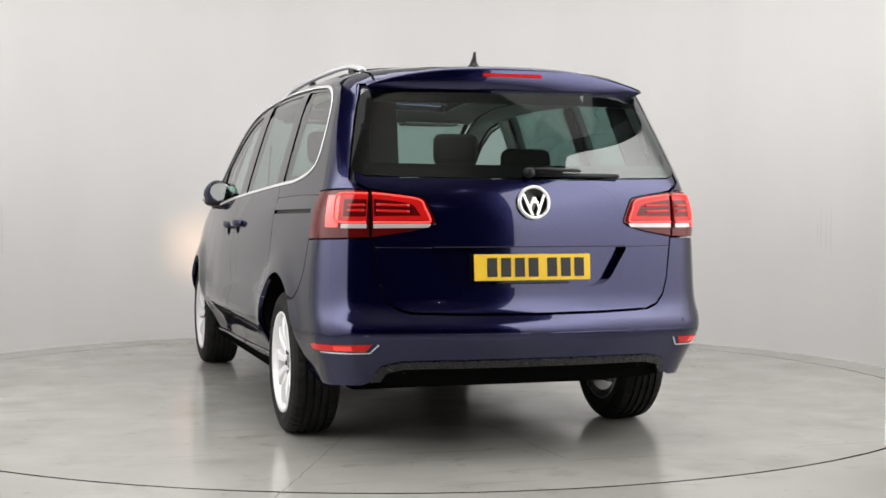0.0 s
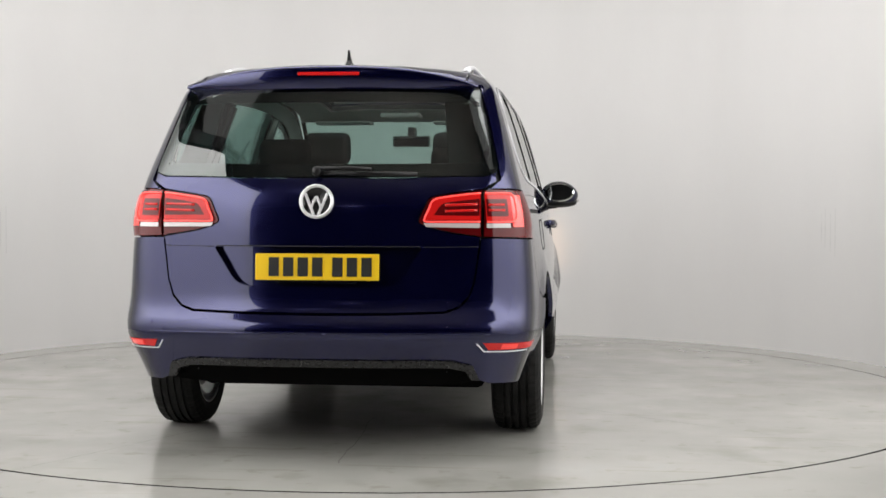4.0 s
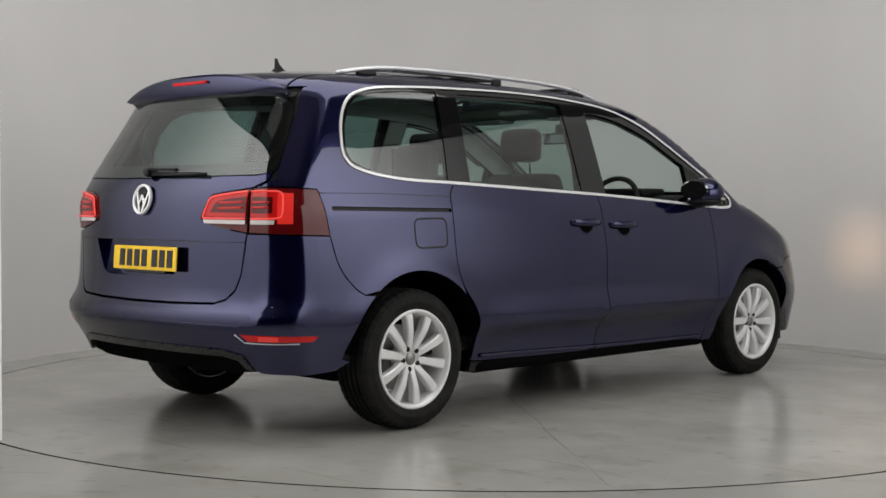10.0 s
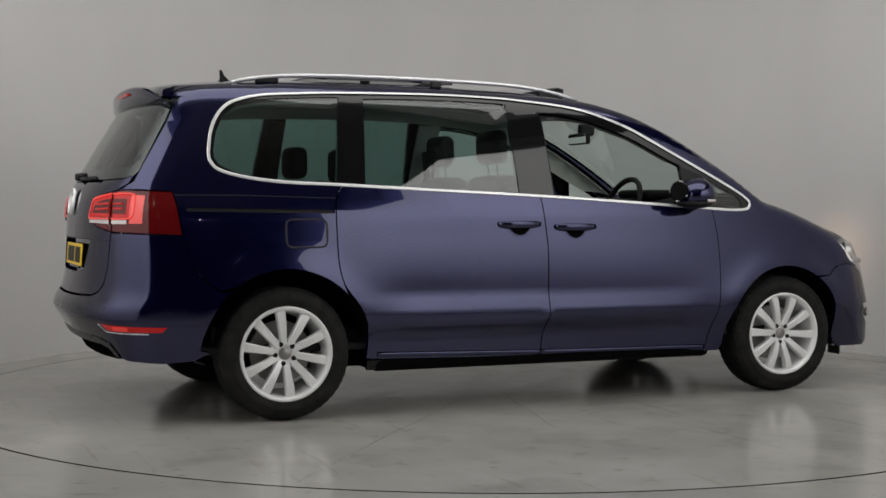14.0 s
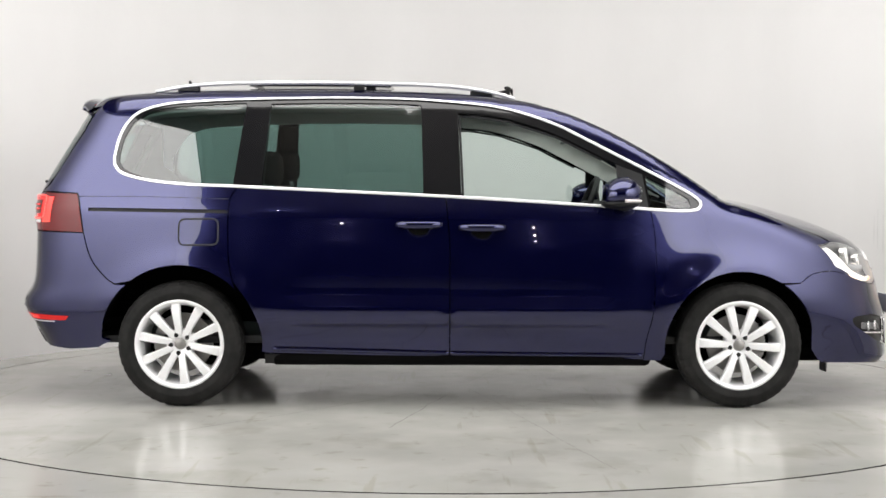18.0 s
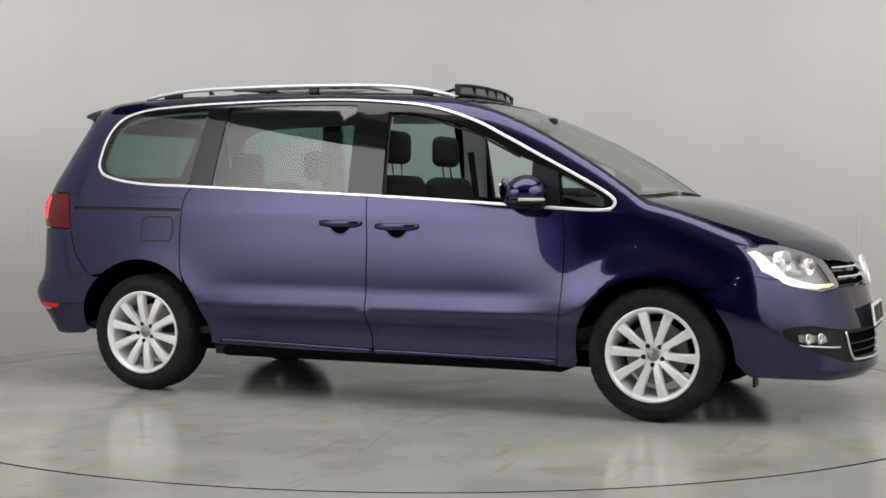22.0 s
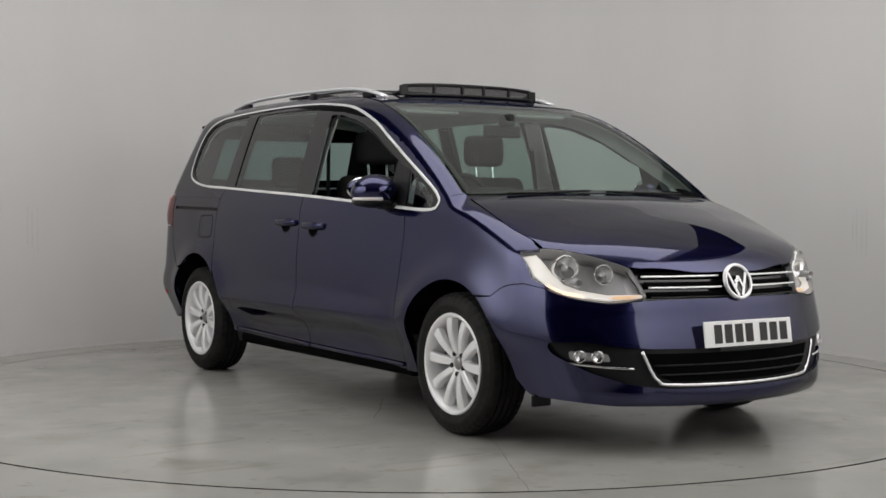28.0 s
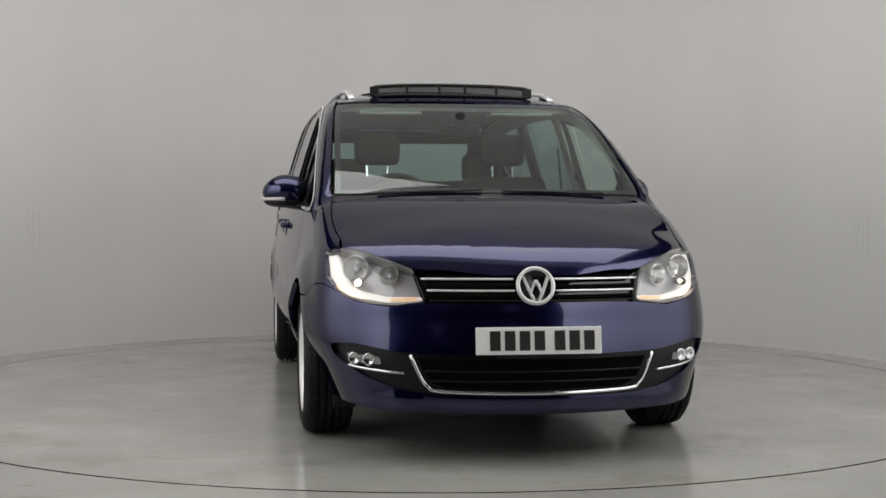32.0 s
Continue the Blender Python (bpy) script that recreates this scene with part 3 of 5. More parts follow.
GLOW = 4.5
GLOW_SHEET = glow_sheet()
# added glowing sheets stand in for brightly lit front walls out of view
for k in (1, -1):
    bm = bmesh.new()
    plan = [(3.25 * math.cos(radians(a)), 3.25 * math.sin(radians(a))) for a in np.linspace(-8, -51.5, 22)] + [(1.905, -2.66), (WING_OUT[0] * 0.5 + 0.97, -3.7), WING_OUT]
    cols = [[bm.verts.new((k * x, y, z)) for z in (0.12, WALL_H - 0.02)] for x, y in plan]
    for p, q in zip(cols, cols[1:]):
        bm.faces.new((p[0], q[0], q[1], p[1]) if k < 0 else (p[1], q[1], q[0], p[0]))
    tagged(part("front_glow", bm, GLOW_SHEET, None, "added glowing sheet before the studio's unseen front wall"), kind="structure")
    rim = bmesh.new()
    cols = [[rim.verts.new((k * x * f, y * f, z)) for f, z in ((0.995, WALL_H + 0.002), (0.995, WALL_H + 0.16), (1.03, WALL_H + 0.16), (1.03, WALL_H + 0.002))] for x, y in plan]
    for p, q in zip(cols, cols[1:]):
        for n in range(4):
            rim.faces.new((p[n], q[n], q[(n + 1) % 4], p[(n + 1) % 4]))
    bmesh.ops.recalc_face_normals(rim, faces=rim.faces[:])
    tagged(part("wall_rim", rim, DARKWALL, None, "dark rim along the top of the wall"), kind="structure")


def floor():
    bm = bmesh.new()
    n = 160
    inner = [bm.verts.new(((RING + 0.004) * math.cos(2 * math.pi * i / n), (RING + 0.004) * math.sin(2 * math.pi * i / n), 0)) for i in range(n)]
    low = [bm.verts.new((v.co.x, v.co.y, -0.05)) for v in inner]
    outer = []
    for i in range(n):
        a = 2 * math.pi * i / n
        c, s = math.cos(a), math.sin(a)
        k = 13 / max(abs(c), abs(s))
        outer.append(bm.verts.new((k * c, k * s, 0)))
    for i in range(n):
        j = (i + 1) % n
        bm.faces.new((inner[i], inner[j], outer[j], outer[i]))
        bm.faces.new((low[i], low[j], inner[j], inner[i]))
    bmesh.ops.recalc_face_normals(bm, faces=bm.faces[:])
    return tagged(part("floor", bm, FLOOR_GREY, None, "glossy pale grey painted concrete floor"), kind="structure")


floor()
pit = bmesh.new()
bmesh.ops.create_circle(pit, cap_ends=True, radius=RING + 0.05, segments=96)
bmesh.ops.translate(pit, verts=pit.verts[:], vec=(0, 0, -0.051))
tagged(part("turntable_pit", pit, UNDER, None, "dark pit under the turntable"), kind="structure")
table = tagged(part("turntable", lathe([(0.0, 0.0), (1.0, 0.0), (2.0, 0.0), (RING - 0.013, 0.0)], 160, "Z"), FLOORPAINT, None),
               "round vehicle turntable of glossy pale grey concrete with fine cracks", "turntable")

part("edge", lathe([(RING - 0.013, -0.0002), (RING - 0.013, -0.045)], 160, "Z"), UNDER, table, "dark edge of the turntable")

# the dark hall round the drum
bm = bmesh.new()
for size, at in (((26, 0.2, 5), (0, 12.9, 2.5)), ((26, 0.2, 5), (0, -12.9, 2.5)), ((0.2, 25.6, 5), (12.9, 0, 2.5)), ((0.2, 25.6, 5), (-12.9, 0, 2.5))):
    wl = box(size, at)
    tagged(part("wall_hall", wl, DARKWALL, None, "dark hall wall"), kind="structure")
tagged(part("ceiling", box((26, 26, 0.2), (0, 0, 4.6)), CEILING, None, "dull grey-brown hall ceiling"), kind="structure")

# ---- the car ----
car = tagged(new("car"), "dark metallic blue people carrier with alloy wheels parked on turntable", "car")
SIDE = "side"


def arch(c, r, a0, a1, n=18):
    return [(c[0] + r * math.cos(radians(a0 + (a1 - a0) * i / n)), c[1] + r * math.sin(radians(a0 + (a1 - a0) * i / n))) for i in range(n + 1)]


# the outline of the side windows
DLO_TOP = bend([(-1.771, 1.30), (-1.753, 1.40), (-1.712, 1.487), (-1.64, 1.549), (-1.5, 1.588), (-1.3, 1.604), (-1.06, 1.615), (-0.62, 1.623), (-0.3, 1.619), (-0.07, 1.607), (0.255, 1.571),
                (0.523, 1.49), (0.7, 1.405), (0.879, 1.312), (1.115, 1.19), (1.25, 1.115), (1.30, 1.075)], 5)
DLO_LOW = bend([(1.30, 1.052), (1.275, 1.032), (1.19, 1.026), (1.02, 1.035), (0.5, 1.068), (-0.03, 1.098), (-0.6, 1.124), (-1.10, 1.147), (-1.385, 1.158), (-1.55, 1.174), (-1.66, 1.195), (-1.735, 1.222), (-1.768, 1.262)], 5)
DLO = DLO_TOP + DLO_LOW
low_at = lambda y: float(np.interp(y, [p[0] for p in DLO_LOW[::-1]], [p[1] for p in DLO_LOW[::-1]]))
low_part = lambda a, b: [(a, low_at(a))] + [p for p in DLO_LOW[::-1] if a < p[0] < b] + [(b, low_at(b))]

# seams
SCREEN_EDGE = bend([(0.74, 1.40), (0.716, 1.1), (0.697, 0.85), (0.672, 0.6), (0.65, 0.44)], 5)
ROOF_EDGE = bend([(0.65, 0.44), (0.618, 0.15), (0.595, -0.6), (0.59, -1.4), (0.585, -1.93)], 6)
HOOD_EDGE = bend([(0.745, 1.43), (0.768, 1.6), (0.772, 1.78), (0.755, 1.93)], 6)
BUMPER_SEAM = bend([(1.815, 0.655), (1.86, 0.69), (1.912, 0.708), (1.985, 0.716)], 4)
TAIL_SEAM = bend([(-1.915, 0.905), (-1.885, 0.80), (-1.85, 0.735), (-1.79, 0.67), (-1.745, 0.64)], 4)
LAMP_EDGE = bend([(-1.955, 1.11), (-1.945, 1.08), (-1.93, 1.0), (-1.915, 0.905)], 4)
SLIDER_GAP = bend([(-1.11, 1.147), (-1.155, 1.07), (-1.158, 0.85), (-1.15, 0.733), (-1.13, 0.655)], 5)
DOOR_GAP = [(-0.03, 1.098), (-0.008, 0.85), (-0.008, 0.252)]
FENDER_GAP = bend([(1.035, 1.034), (1.057, 0.9), (1.06, 0.72), (1.045, 0.5), (1.02, 0.36), (1.008, 0.245)], 4)
# headlamp, given as seen from the front
LAMP_TOP = [(0.755, 0.862), (0.70, 0.857), (0.6, 0.826), (0.49, 0.782)]
LAMP_LOW = [(0.452, 0.66), (0.60, 0.640), (0.72, 0.660), (0.765, 0.678)]

e_screen = seen_as(SIDE, "top", SCREEN_EDGE)
e_roof = seen_as(SIDE, "top", ROOF_EDGE)
e_hood = seen_as(SIDE, "top", HOOD_EDGE)
e_gate = seen_as(SIDE, "rear", [(0.653, 1.575), (0.683, 1.45), (0.718, 1.30), (0.749, 1.16), (0.70, 1.117)])
e_lamp_top = seen_as(SIDE, "rear", [(0.70, 1.117), (0.79, 1.119)])

# ---- painted panels ----
HR = arch(ARCH_R, 0.412, 127, 42)
uniside = (e_screen + e_roof[1:] + e_gate + e_lamp_top + LAMP_EDGE + TAIL_SEAM[1:] + HR + SLIDER_GAP[::-1] + low_part(-1.768, -1.115)[::-1] + DLO_TOP + [(1.31, 1.064)])
GROOVE = [(-1.89, 1.033), (-1.168, 1.023), (-1.168, 1.010), (-1.89, 1.020)]
both("body_side", SIDE, uniside, PAINT, car, grid=0.032, holes=[GROOVE], fine=0.018)
slider = low_part(-1.11, -0.03) + DOOR_GAP[1:] + [(-0.95, 0.275)] + arch(ARCH_R, 0.425, -6, 42, 10)[0:] + SLIDER_GAP[::-1][:-1]
doorR = both("sliding_door", SIDE, slider, PAINT, car, label="dark blue sliding rear door")
front_door = DOOR_GAP[::-1] + low_part(-0.03, 1.035)[1:] + FENDER_GAP[1:]
doorF = both("front_door", SIDE, front_door, PAINT, car, label="dark blue front door with its window lowered")
fender = ([(1.035, low_at(1.035))] + [p for p in DLO_LOW[::-1] if p[0] > 1.036] + [(1.315, 1.075)] + [e_screen[0]] + e_hood + seen_as(SIDE, "front", [(0.765, 0.862), (0.822, 0.85), (0.822, 0.74), (0.775, 0.69)])
          + BUMPER_SEAM[::-1] + arch(ARCH_F, 0.387, 58, 187, 26) + [(1.10, 0.24), (1.008, 0.24)] + FENDER_GAP[::-1][:-1])
both("front_wing", SIDE, fender, PAINT, car, gap=0.0014, grid=0.028, fine=0.015)
sill = [(-0.95, 0.27), (1.0, 0.238), (1.0, 0.208), (-0.98, 0.215), (-0.98, 0.27)]
both("sill", SIDE, sill, BLACK, car, out=-0.006, label="black sill")

roof_front = [(-x, y) for x, y in ROOF_EDGE[::-1]]
SCREEN_TOP = bend([(0.65, 0.44), (0.4, 0.50), (0.0, 0.53), (-0.4, 0.50), (-0.65, 0.44)], 5)
ROOF_HOLE = rounded([(0.45, 0.27), (-0.45, 0.27), (-0.45, -1.15), (0.45, -1.15)], 0.06)
roof = ROOF_EDGE + [(0.4, -1.985), (0, -2.0), (-0.4, -1.985)] + roof_front + SCREEN_TOP[::-1][1:-1]
skin("roof", "top", roof, PAINT, car, holes=[ROOF_HOLE])
SCREEN_LOW = bend([(-0.74, 1.40), (-0.5, 1.418), (0.0, 1.432), (0.5, 1.418), (0.74, 1.40)], 6)
screen = SCREEN_EDGE[::-1] + SCREEN_LOW[::-1][1:] + [(-x, y) for x, y in SCREEN_EDGE[1:]] + SCREEN_TOP[::-1][1:-1]
skin("windscreen", "top", screen, GLASS_PALE, car, out=-0.004, label="clear windscreen glass", grid=0.06)
frit = shrink(dense(screen, 0.03), 0.035)
skin("windscreen_border", "top", screen, GLOSSBLACK, car, holes=[[tuple(p) for p in frit]], out=-0.007, deep=0.004)
hood_low = seen_as("top", "front", [(0.755, 0.866), (0.70, 0.861), (0.6, 0.83), (0.49, 0.787)]) + bend([(0.44, 2.275), (0.2, 2.345), (0.0, 2.362)], 5)
hood = HOOD_EDGE + hood_low + [(-x, y) for x, y in hood_low[::-1][1:]] + [(-x, y) for x, y in HOOD_EDGE[::-1]] + bend([(-0.745, 1.43), (-0.5, 1.448), (0, 1.462), (0.5, 1.448), (0.745, 1.43)], 5)[1:-1]
skin("bonnet", "top", hood, PAINT, car, label="dark blue bonnet", grid=0.026, gap=0.0018, fine=0.012)
cowl = bend([(0.745, 1.43), (0.5, 1.448), (0, 1.462), (-0.5, 1.448), (-0.745, 1.43)], 5) + SCREEN_LOW
skin("cowl", "top", cowl, BLACK, car, out=-0.012, gap=-0.004)

# ---- rear ----
gate_half = [(0.0, 0.603), (0.3, 0.606), (0.53, 0.612), (0.60, 0.64), (0.645, 0.71), (0.672, 0.92), (0.680, 1.115), (0.733, 1.16), (0.70, 1.30), (0.665, 1.45), (0.635, 1.575)]
lampi = rounded([(0.677, 1.113, 0), (0.56, 1.10, 0.05), (0.463, 1.083, 0.02), (0.415, 0.978, 0.02), (0.5, 0.945, 0.1), (0.677, 0.918, 0)])
lamp_in = [tuple(p) for p in lampi]
mir = lambda pts: [(-p[0], p[1]) for p in pts][::-1]
glass_half = [(0.0, 1.163), (0.35, 1.165), (0.685, 1.172), (0.734, 1.188), (0.740, 1.212), (0.710, 1.33), (0.676, 1.46), (0.646, 1.552)]
gate_glass = glass_half + mir(glass_half)[:-1]
gate_paint = [(0.0, 0.603), (0.3, 0.606), (0.53, 0.612), (0.585, 0.63), (0.625, 0.67), (0.65, 0.74), (0.672, 0.918)] + lamp_in[::-1][1:-1] + [(0.680, 1.117), (0.735, 1.15), (0.731, 1.19)] + glass_half[:3][::-1]
gate_paint = gate_paint + mir(gate_paint)[1:-1]
RECESS = rounded([(0.435, 0.873, 0.01), (0.345, 0.735, 0.03), (0.29, 0.713, 0.05), (-0.29, 0.713, 0.05), (-0.345, 0.735, 0.03), (-0.435, 0.873, 0.01)])
gate = skin("tailgate", "rear", gate_paint, PAINT, car, holes=[RECESS], deep=0.046, label="dark blue tailgate")
skin("plate_recess", "rear", RECESS, PAINT, gate, out=-0.042, gap=-0.006, deep=0.002)
skin("rear_window", "rear", gate_glass, GLASS_DARK, gate, out=0.0, label="tinted rear window", grid=0.06)
frit = shrink(dense(gate_glass, 0.03), 0.062)
skin("rear_window_border", "rear", gate_glass, GLOSSBLACK, gate, holes=[[tuple(p) for p in frit]], out=-0.003, deep=0.004)

lamp_out = seen_as("tail", "rear", [(0.683, 0.918), (0.683, 1.114), (0.74, 1.118)]) + [tuple(v) for v in to2("tail", to3(SIDE, dense(LAMP_EDGE, 0.03, False)))]
for s in (False, True):
    skin("tail_lamp", "tail", lamp_out, REDDARK, car, mirror=s, out=0.002, label="dark red tail lamp", grid=0.03, bulge=0.008)
    skin("tail_lamp", "rear", lamp_in, REDDARK, gate, mirror=s, out=0.002, label="dark red tail lamp", grid=0.03, bulge=0.008)

# rear bumper, from the wheel arch round to the middle
b_low = [(0.0, 0.405), (0.45, 0.405), (0.56, 0.402), (0.63, 0.382), (0.665, 0.315), (0.70, 0.30)]
b_side_low = [(-2.0, 0.29), (-1.85, 0.30), (-1.775, 0.34)]
arch_edge = arch(ARCH_R, 0.412, 176, 131, 10)
bump_half = (seen_as("tail", "rear", b_low) + [tuple(v) for v in to2("tail", to3(SIDE, dense(b_side_low + arch_edge + TAIL_SEAM[::-1], 0.03, False)))]
             + seen_as("tail", "rear", [(0.74, 0.914), (0.674, 0.914), (0.65, 0.735), (0.625, 0.665), (0.585, 0.626), (0.53, 0.608), (0.3, 0.601), (0.0, 0.598)]))
bumper = bump_half + mir(bump_half)[1:-1]
rb = skin("rear_bumper", "tail", bumper, PAINT, car, grid=0.03, label="dark blue rear bumper")
diff = [(0.0, 0.40), (0.45, 0.40), (0.56, 0.397), (0.625, 0.38), (0.665, 0.315), (0.67, 0.302), (0.55, 0.290), (0.0, 0.288)]
skin("diffuser", "rear", diff + mir(diff)[1:-1], UNDER, rb, out=-0.03, label="black lower valance", gap=-0.006)
band = [(0.0, 0.409), (0.45, 0.409), (0.56, 0.406), (0.64, 0.384), (0.667, 0.318), (0.632, 0.320), (0.61, 0.360), (0.545, 0.376), (0.45, 0.378), (0.0, 0.378)]
skin("diffuser_trim", "rear", [tuple(p) for p in band + mir(band)[1:-1]], GREYTRIM, rb, out=0.006, deep=0.03, gap=0, grid=0.03, label="satin dark grey moulding under the bumper")

for s in (False, True):
    skin("gate_seal", "rear", [(0.70, 1.15), (0.78, 1.15), (0.748, 1.30), (0.714, 1.45), (0.68, 1.58), (0.60, 1.58), (0.63, 1.45), (0.665, 1.30)], SEAL, car, out=-0.014, deep=0.003, gap=0, mirror=s)

    # painted pillar edge beside the rear window
    edge = [(0.747, 1.195), (0.745, 1.215), (0.7155, 1.33), (0.6815, 1.46), (0.652, 1.556), (0.640, 1.60)]
    skin("pillar_edge", "rear", edge + [(x + 0.045, z) for x, z in edge[::-1]], PAINT, car, out=-0.0015, deep=0.02, gap=0, mirror=s, grid=0.03)

# spoiler over the rear window
def spoiler():
    bm = bmesh.new()
    rows = []
    xs = np.linspace(-0.640, 0.640, 33)
    for x in xs:
        e = abs(x) / 0.640
        back = -2.045 + 0.065 * e ** 2.5
        zt = 1.652 - 0.075 * e ** 2.6
        fz = float(to3("top", [(x * 0.95, -1.95)])[0][2]) + 0.002
        gy = float(to3("rear", [(x * 0.96, 1.53)])[0][1])
        rows.append([bm.verts.new(v) for v in ((x * 0.95, -1.95, fz), (x * 0.97, (-1.95 + back) / 2, (fz + zt) / 2 + 0.008), (x, back + 0.012, zt - 0.004), (x, back, zt - 0.018),
                                                (x, back + 0.02 * (1 - e ** 4), zt - 0.018 - 0.03 * (1 - e ** 5)), (x * 0.97, gy - 0.002, 1.552 - 0.006 * e ** 2), (x * 0.96, gy + 0.05, 1.545 - 0.006 * e ** 2))])
    for a, b in zip(rows, rows[1:]):
        for i in range(len(a) - 1):
            bm.faces.new((a[i], b[i], b[i + 1], a[i + 1]))
    bm.faces.new(rows[0])
    bm.faces.new(rows[-1][::-1])
    bmesh.ops.recalc_face_normals(bm, faces=bm.faces[:])
    return part("spoiler", bm, PAINT, gate, "dark blue roof spoiler", True)


spoil = spoiler()
part("brake_light", box((0.27, 0.012, 0.022), (0, 0, 0), 0.003, m=pose(0, -2.034, 1.617, -52)), RED, spoil, "red high-level brake light")

# ---- front ----
lampF = rounded([(0.822, 0.853, 0.02), (0.755, 0.862, 0.03), (0.70, 0.857, 0.02), (0.6, 0.826, 0.05), (0.49, 0.782, 0.01), (0.452, 0.66, 0.02), (0.60, 0.640, 0.05), (0.72, 0.660, 0.05), (0.79, 0.69, 0.03), (0.826, 0.745, 0.03)])
lampN = [tuple(v) for v in to2("nose", to3("front", dense(lampF, 0.02)))]
# opening added in the lens to let the bulb's beam pass
BULB_HOLE = [tuple(v) for v in to2("nose", to3("front", [(0.700 + 0.017 * math.cos(a), 0.724 + 0.017 * math.sin(a)) for a in np.linspace(0, 2 * math.pi, 17)[:-1]]))]
for s in (False, True):
    hl = skin("headlamp", "nose", lampN, LENS, car, mirror=s, holes=[BULB_HOLE], out=0.003, grid=0.03, label="clear headlamp with its sidelight lit", deep=0.01, bulge=0.006)
    skin("housing", "nose", lampN, LAMPGREY, hl, mirror=s, out=-0.07, grid=0.03, gap=-0.004, deep=-0.07, label="grey lamp housing")
grille_half = [(0.0, 0.662), (0.3, 0.660), (0.425, 0.656), (0.45, 0.66), (0.487, 0.78), (0.42, 0.785), (0.2, 0.79), (0.0, 0.792)]
grille_o = grille_half + mir(grille_half)[1:-1]
grille = skin("grille", "front", grille_o, GLOSSBLACK, car, out=-0.035, gap=-0.008, deep=0.004, label="black radiator grille with chrome bars")
nose_low = seen_as("nose", "front", [(0.0, 0.657), (0.3, 0.655), (0.45, 0.652), (0.60, 0.635), (0.72, 0.656), (0.775, 0.68), (0.80, 0.70)])
side_edge = [tuple(v) for v in to2("nose", to3(SIDE, dense(BUMPER_SEAM[::-1] + arch(ARCH_F, 0.387, 56, 12, 10) + [(1.89, 0.30), (1.93, 0.245)], 0.03, False)))]
nose_bot = seen_as("nose", "front", [(0.78, 0.225), (0.6, 0.205), (0.3, 0.198), (0.0, 0.196)])
nb_half = nose_low + side_edge + nose_bot
bumper_f = nb_half + mir(nb_half)[1:-1]
intake_half = rounded([(0.0, 0.440, 0), (0.46, 0.446, 0.02), (0.57, 0.452, 0.02), (0.72, 0.478, 0.03), (0.815, 0.470, 0.02), (0.80, 0.425, 0.03), (0.70, 0.355, 0.05), (0.55, 0.302, 0.05), (0.40, 0.283, 0.05), (0.0, 0.281, 0)])
intake = [tuple(v) for v in to2("nose", to3("front", dense(intake_half[:-1] + [(0.0, 0.281)], 0.02, False)))]
intake_o = intake + mir(intake)[1:-1]
fb = skin("front_bumper", "nose", bumper_f, PAINT, car, holes=[intake_o], grid=0.03, label="dark blue front bumper")
skin("intake_panel", "nose", intake_o, BLACK, fb, out=-0.022, gap=-0.006, deep=0.002, grid=0.03, label="black lower intake panel")

# ---- side windows ----
win = lambda pts: [tuple(p) for p in rounded(pts, 0.02)]
dtop = lambda y, d=0.028: float(np.interp(y, [p[0] for p in DLO_TOP], [p[1] for p in DLO_TOP])) - d
dlow = lambda y, d=0.014: low_at(y) + d
run = lambda a, b, n, fn, d: [(a + (b - a) * i / n, fn(a + (b - a) * i / n, d)) for i in range(n + 1)]
W_QUARTER = [(-1.742, 1.31), (-1.724, 1.40), (-1.68, 1.488)] + run(-1.61, -1.09, 8, dtop, 0.022) + run(-1.145, -1.60, 8, dlow, 0.014) + [(-1.665, 1.217), (-1.72, 1.245), (-1.740, 1.277)]
W_SLIDER = run(-0.955, -0.165, 10, dtop, 0.03) + run(-0.15, -0.99, 8, dlow, 0.014)
W_FRONT = [(0.035, dtop(0.035, 0.06))] + run(0.12, 0.80, 10, dtop, 0.055) + [(0.865, 1.27), (0.87, dlow(0.87))] + run(0.85, 0.055, 8, dlow, 0.012)
W_TRI = [(1.015, dtop(1.015, 0.035)), (1.12, dtop(1.12, 0.035)), (1.235, dtop(1.235, 0.035)), (1.245, dlow(1.245, 0.02)), (1.2, dlow(1.2, 0.014)), (1.045, dlow(1.045, 0.014))]
for s in (False, True):
    frame_part = skin("window_frame", SIDE, DLO, GLOSSBLACK, car, holes=[W_QUARTER, W_SLIDER, W_FRONT, W_TRI], out=-0.003, deep=0.03, mirror=s, label="gloss black window frame and pillars")
    skin("quarter_window", SIDE, W_QUARTER, GLASS_DARK, car, out=-0.008, deep=0.004, gap=-0.004, mirror=s, label="tinted rear quarter window", grid=0.08)
    skin("door_window", SIDE, W_SLIDER, GLASS_DARK, car, out=-0.008, deep=0.004, gap=-0.004, mirror=s, label="tinted sliding door window", grid=0.08)
    skin("corner_window", SIDE, W_TRI, GLASS_PALE, car, out=-0.008, deep=0.004, gap=-0.004, mirror=s, label="small clear corner window", grid=0.08)
    if s:
        skin("door_window", SIDE, W_FRONT, GLASS_PALE, car, out=-0.008, deep=0.004, gap=-0.004, mirror=s, label="clear front door window", grid=0.08)
    strip("chrome_trim", SIDE, DLO, 0.0155, BRIGHT, car, out=0.0015, mirror=s, closed=True, flat=0.26, label="bright chrome window surround")

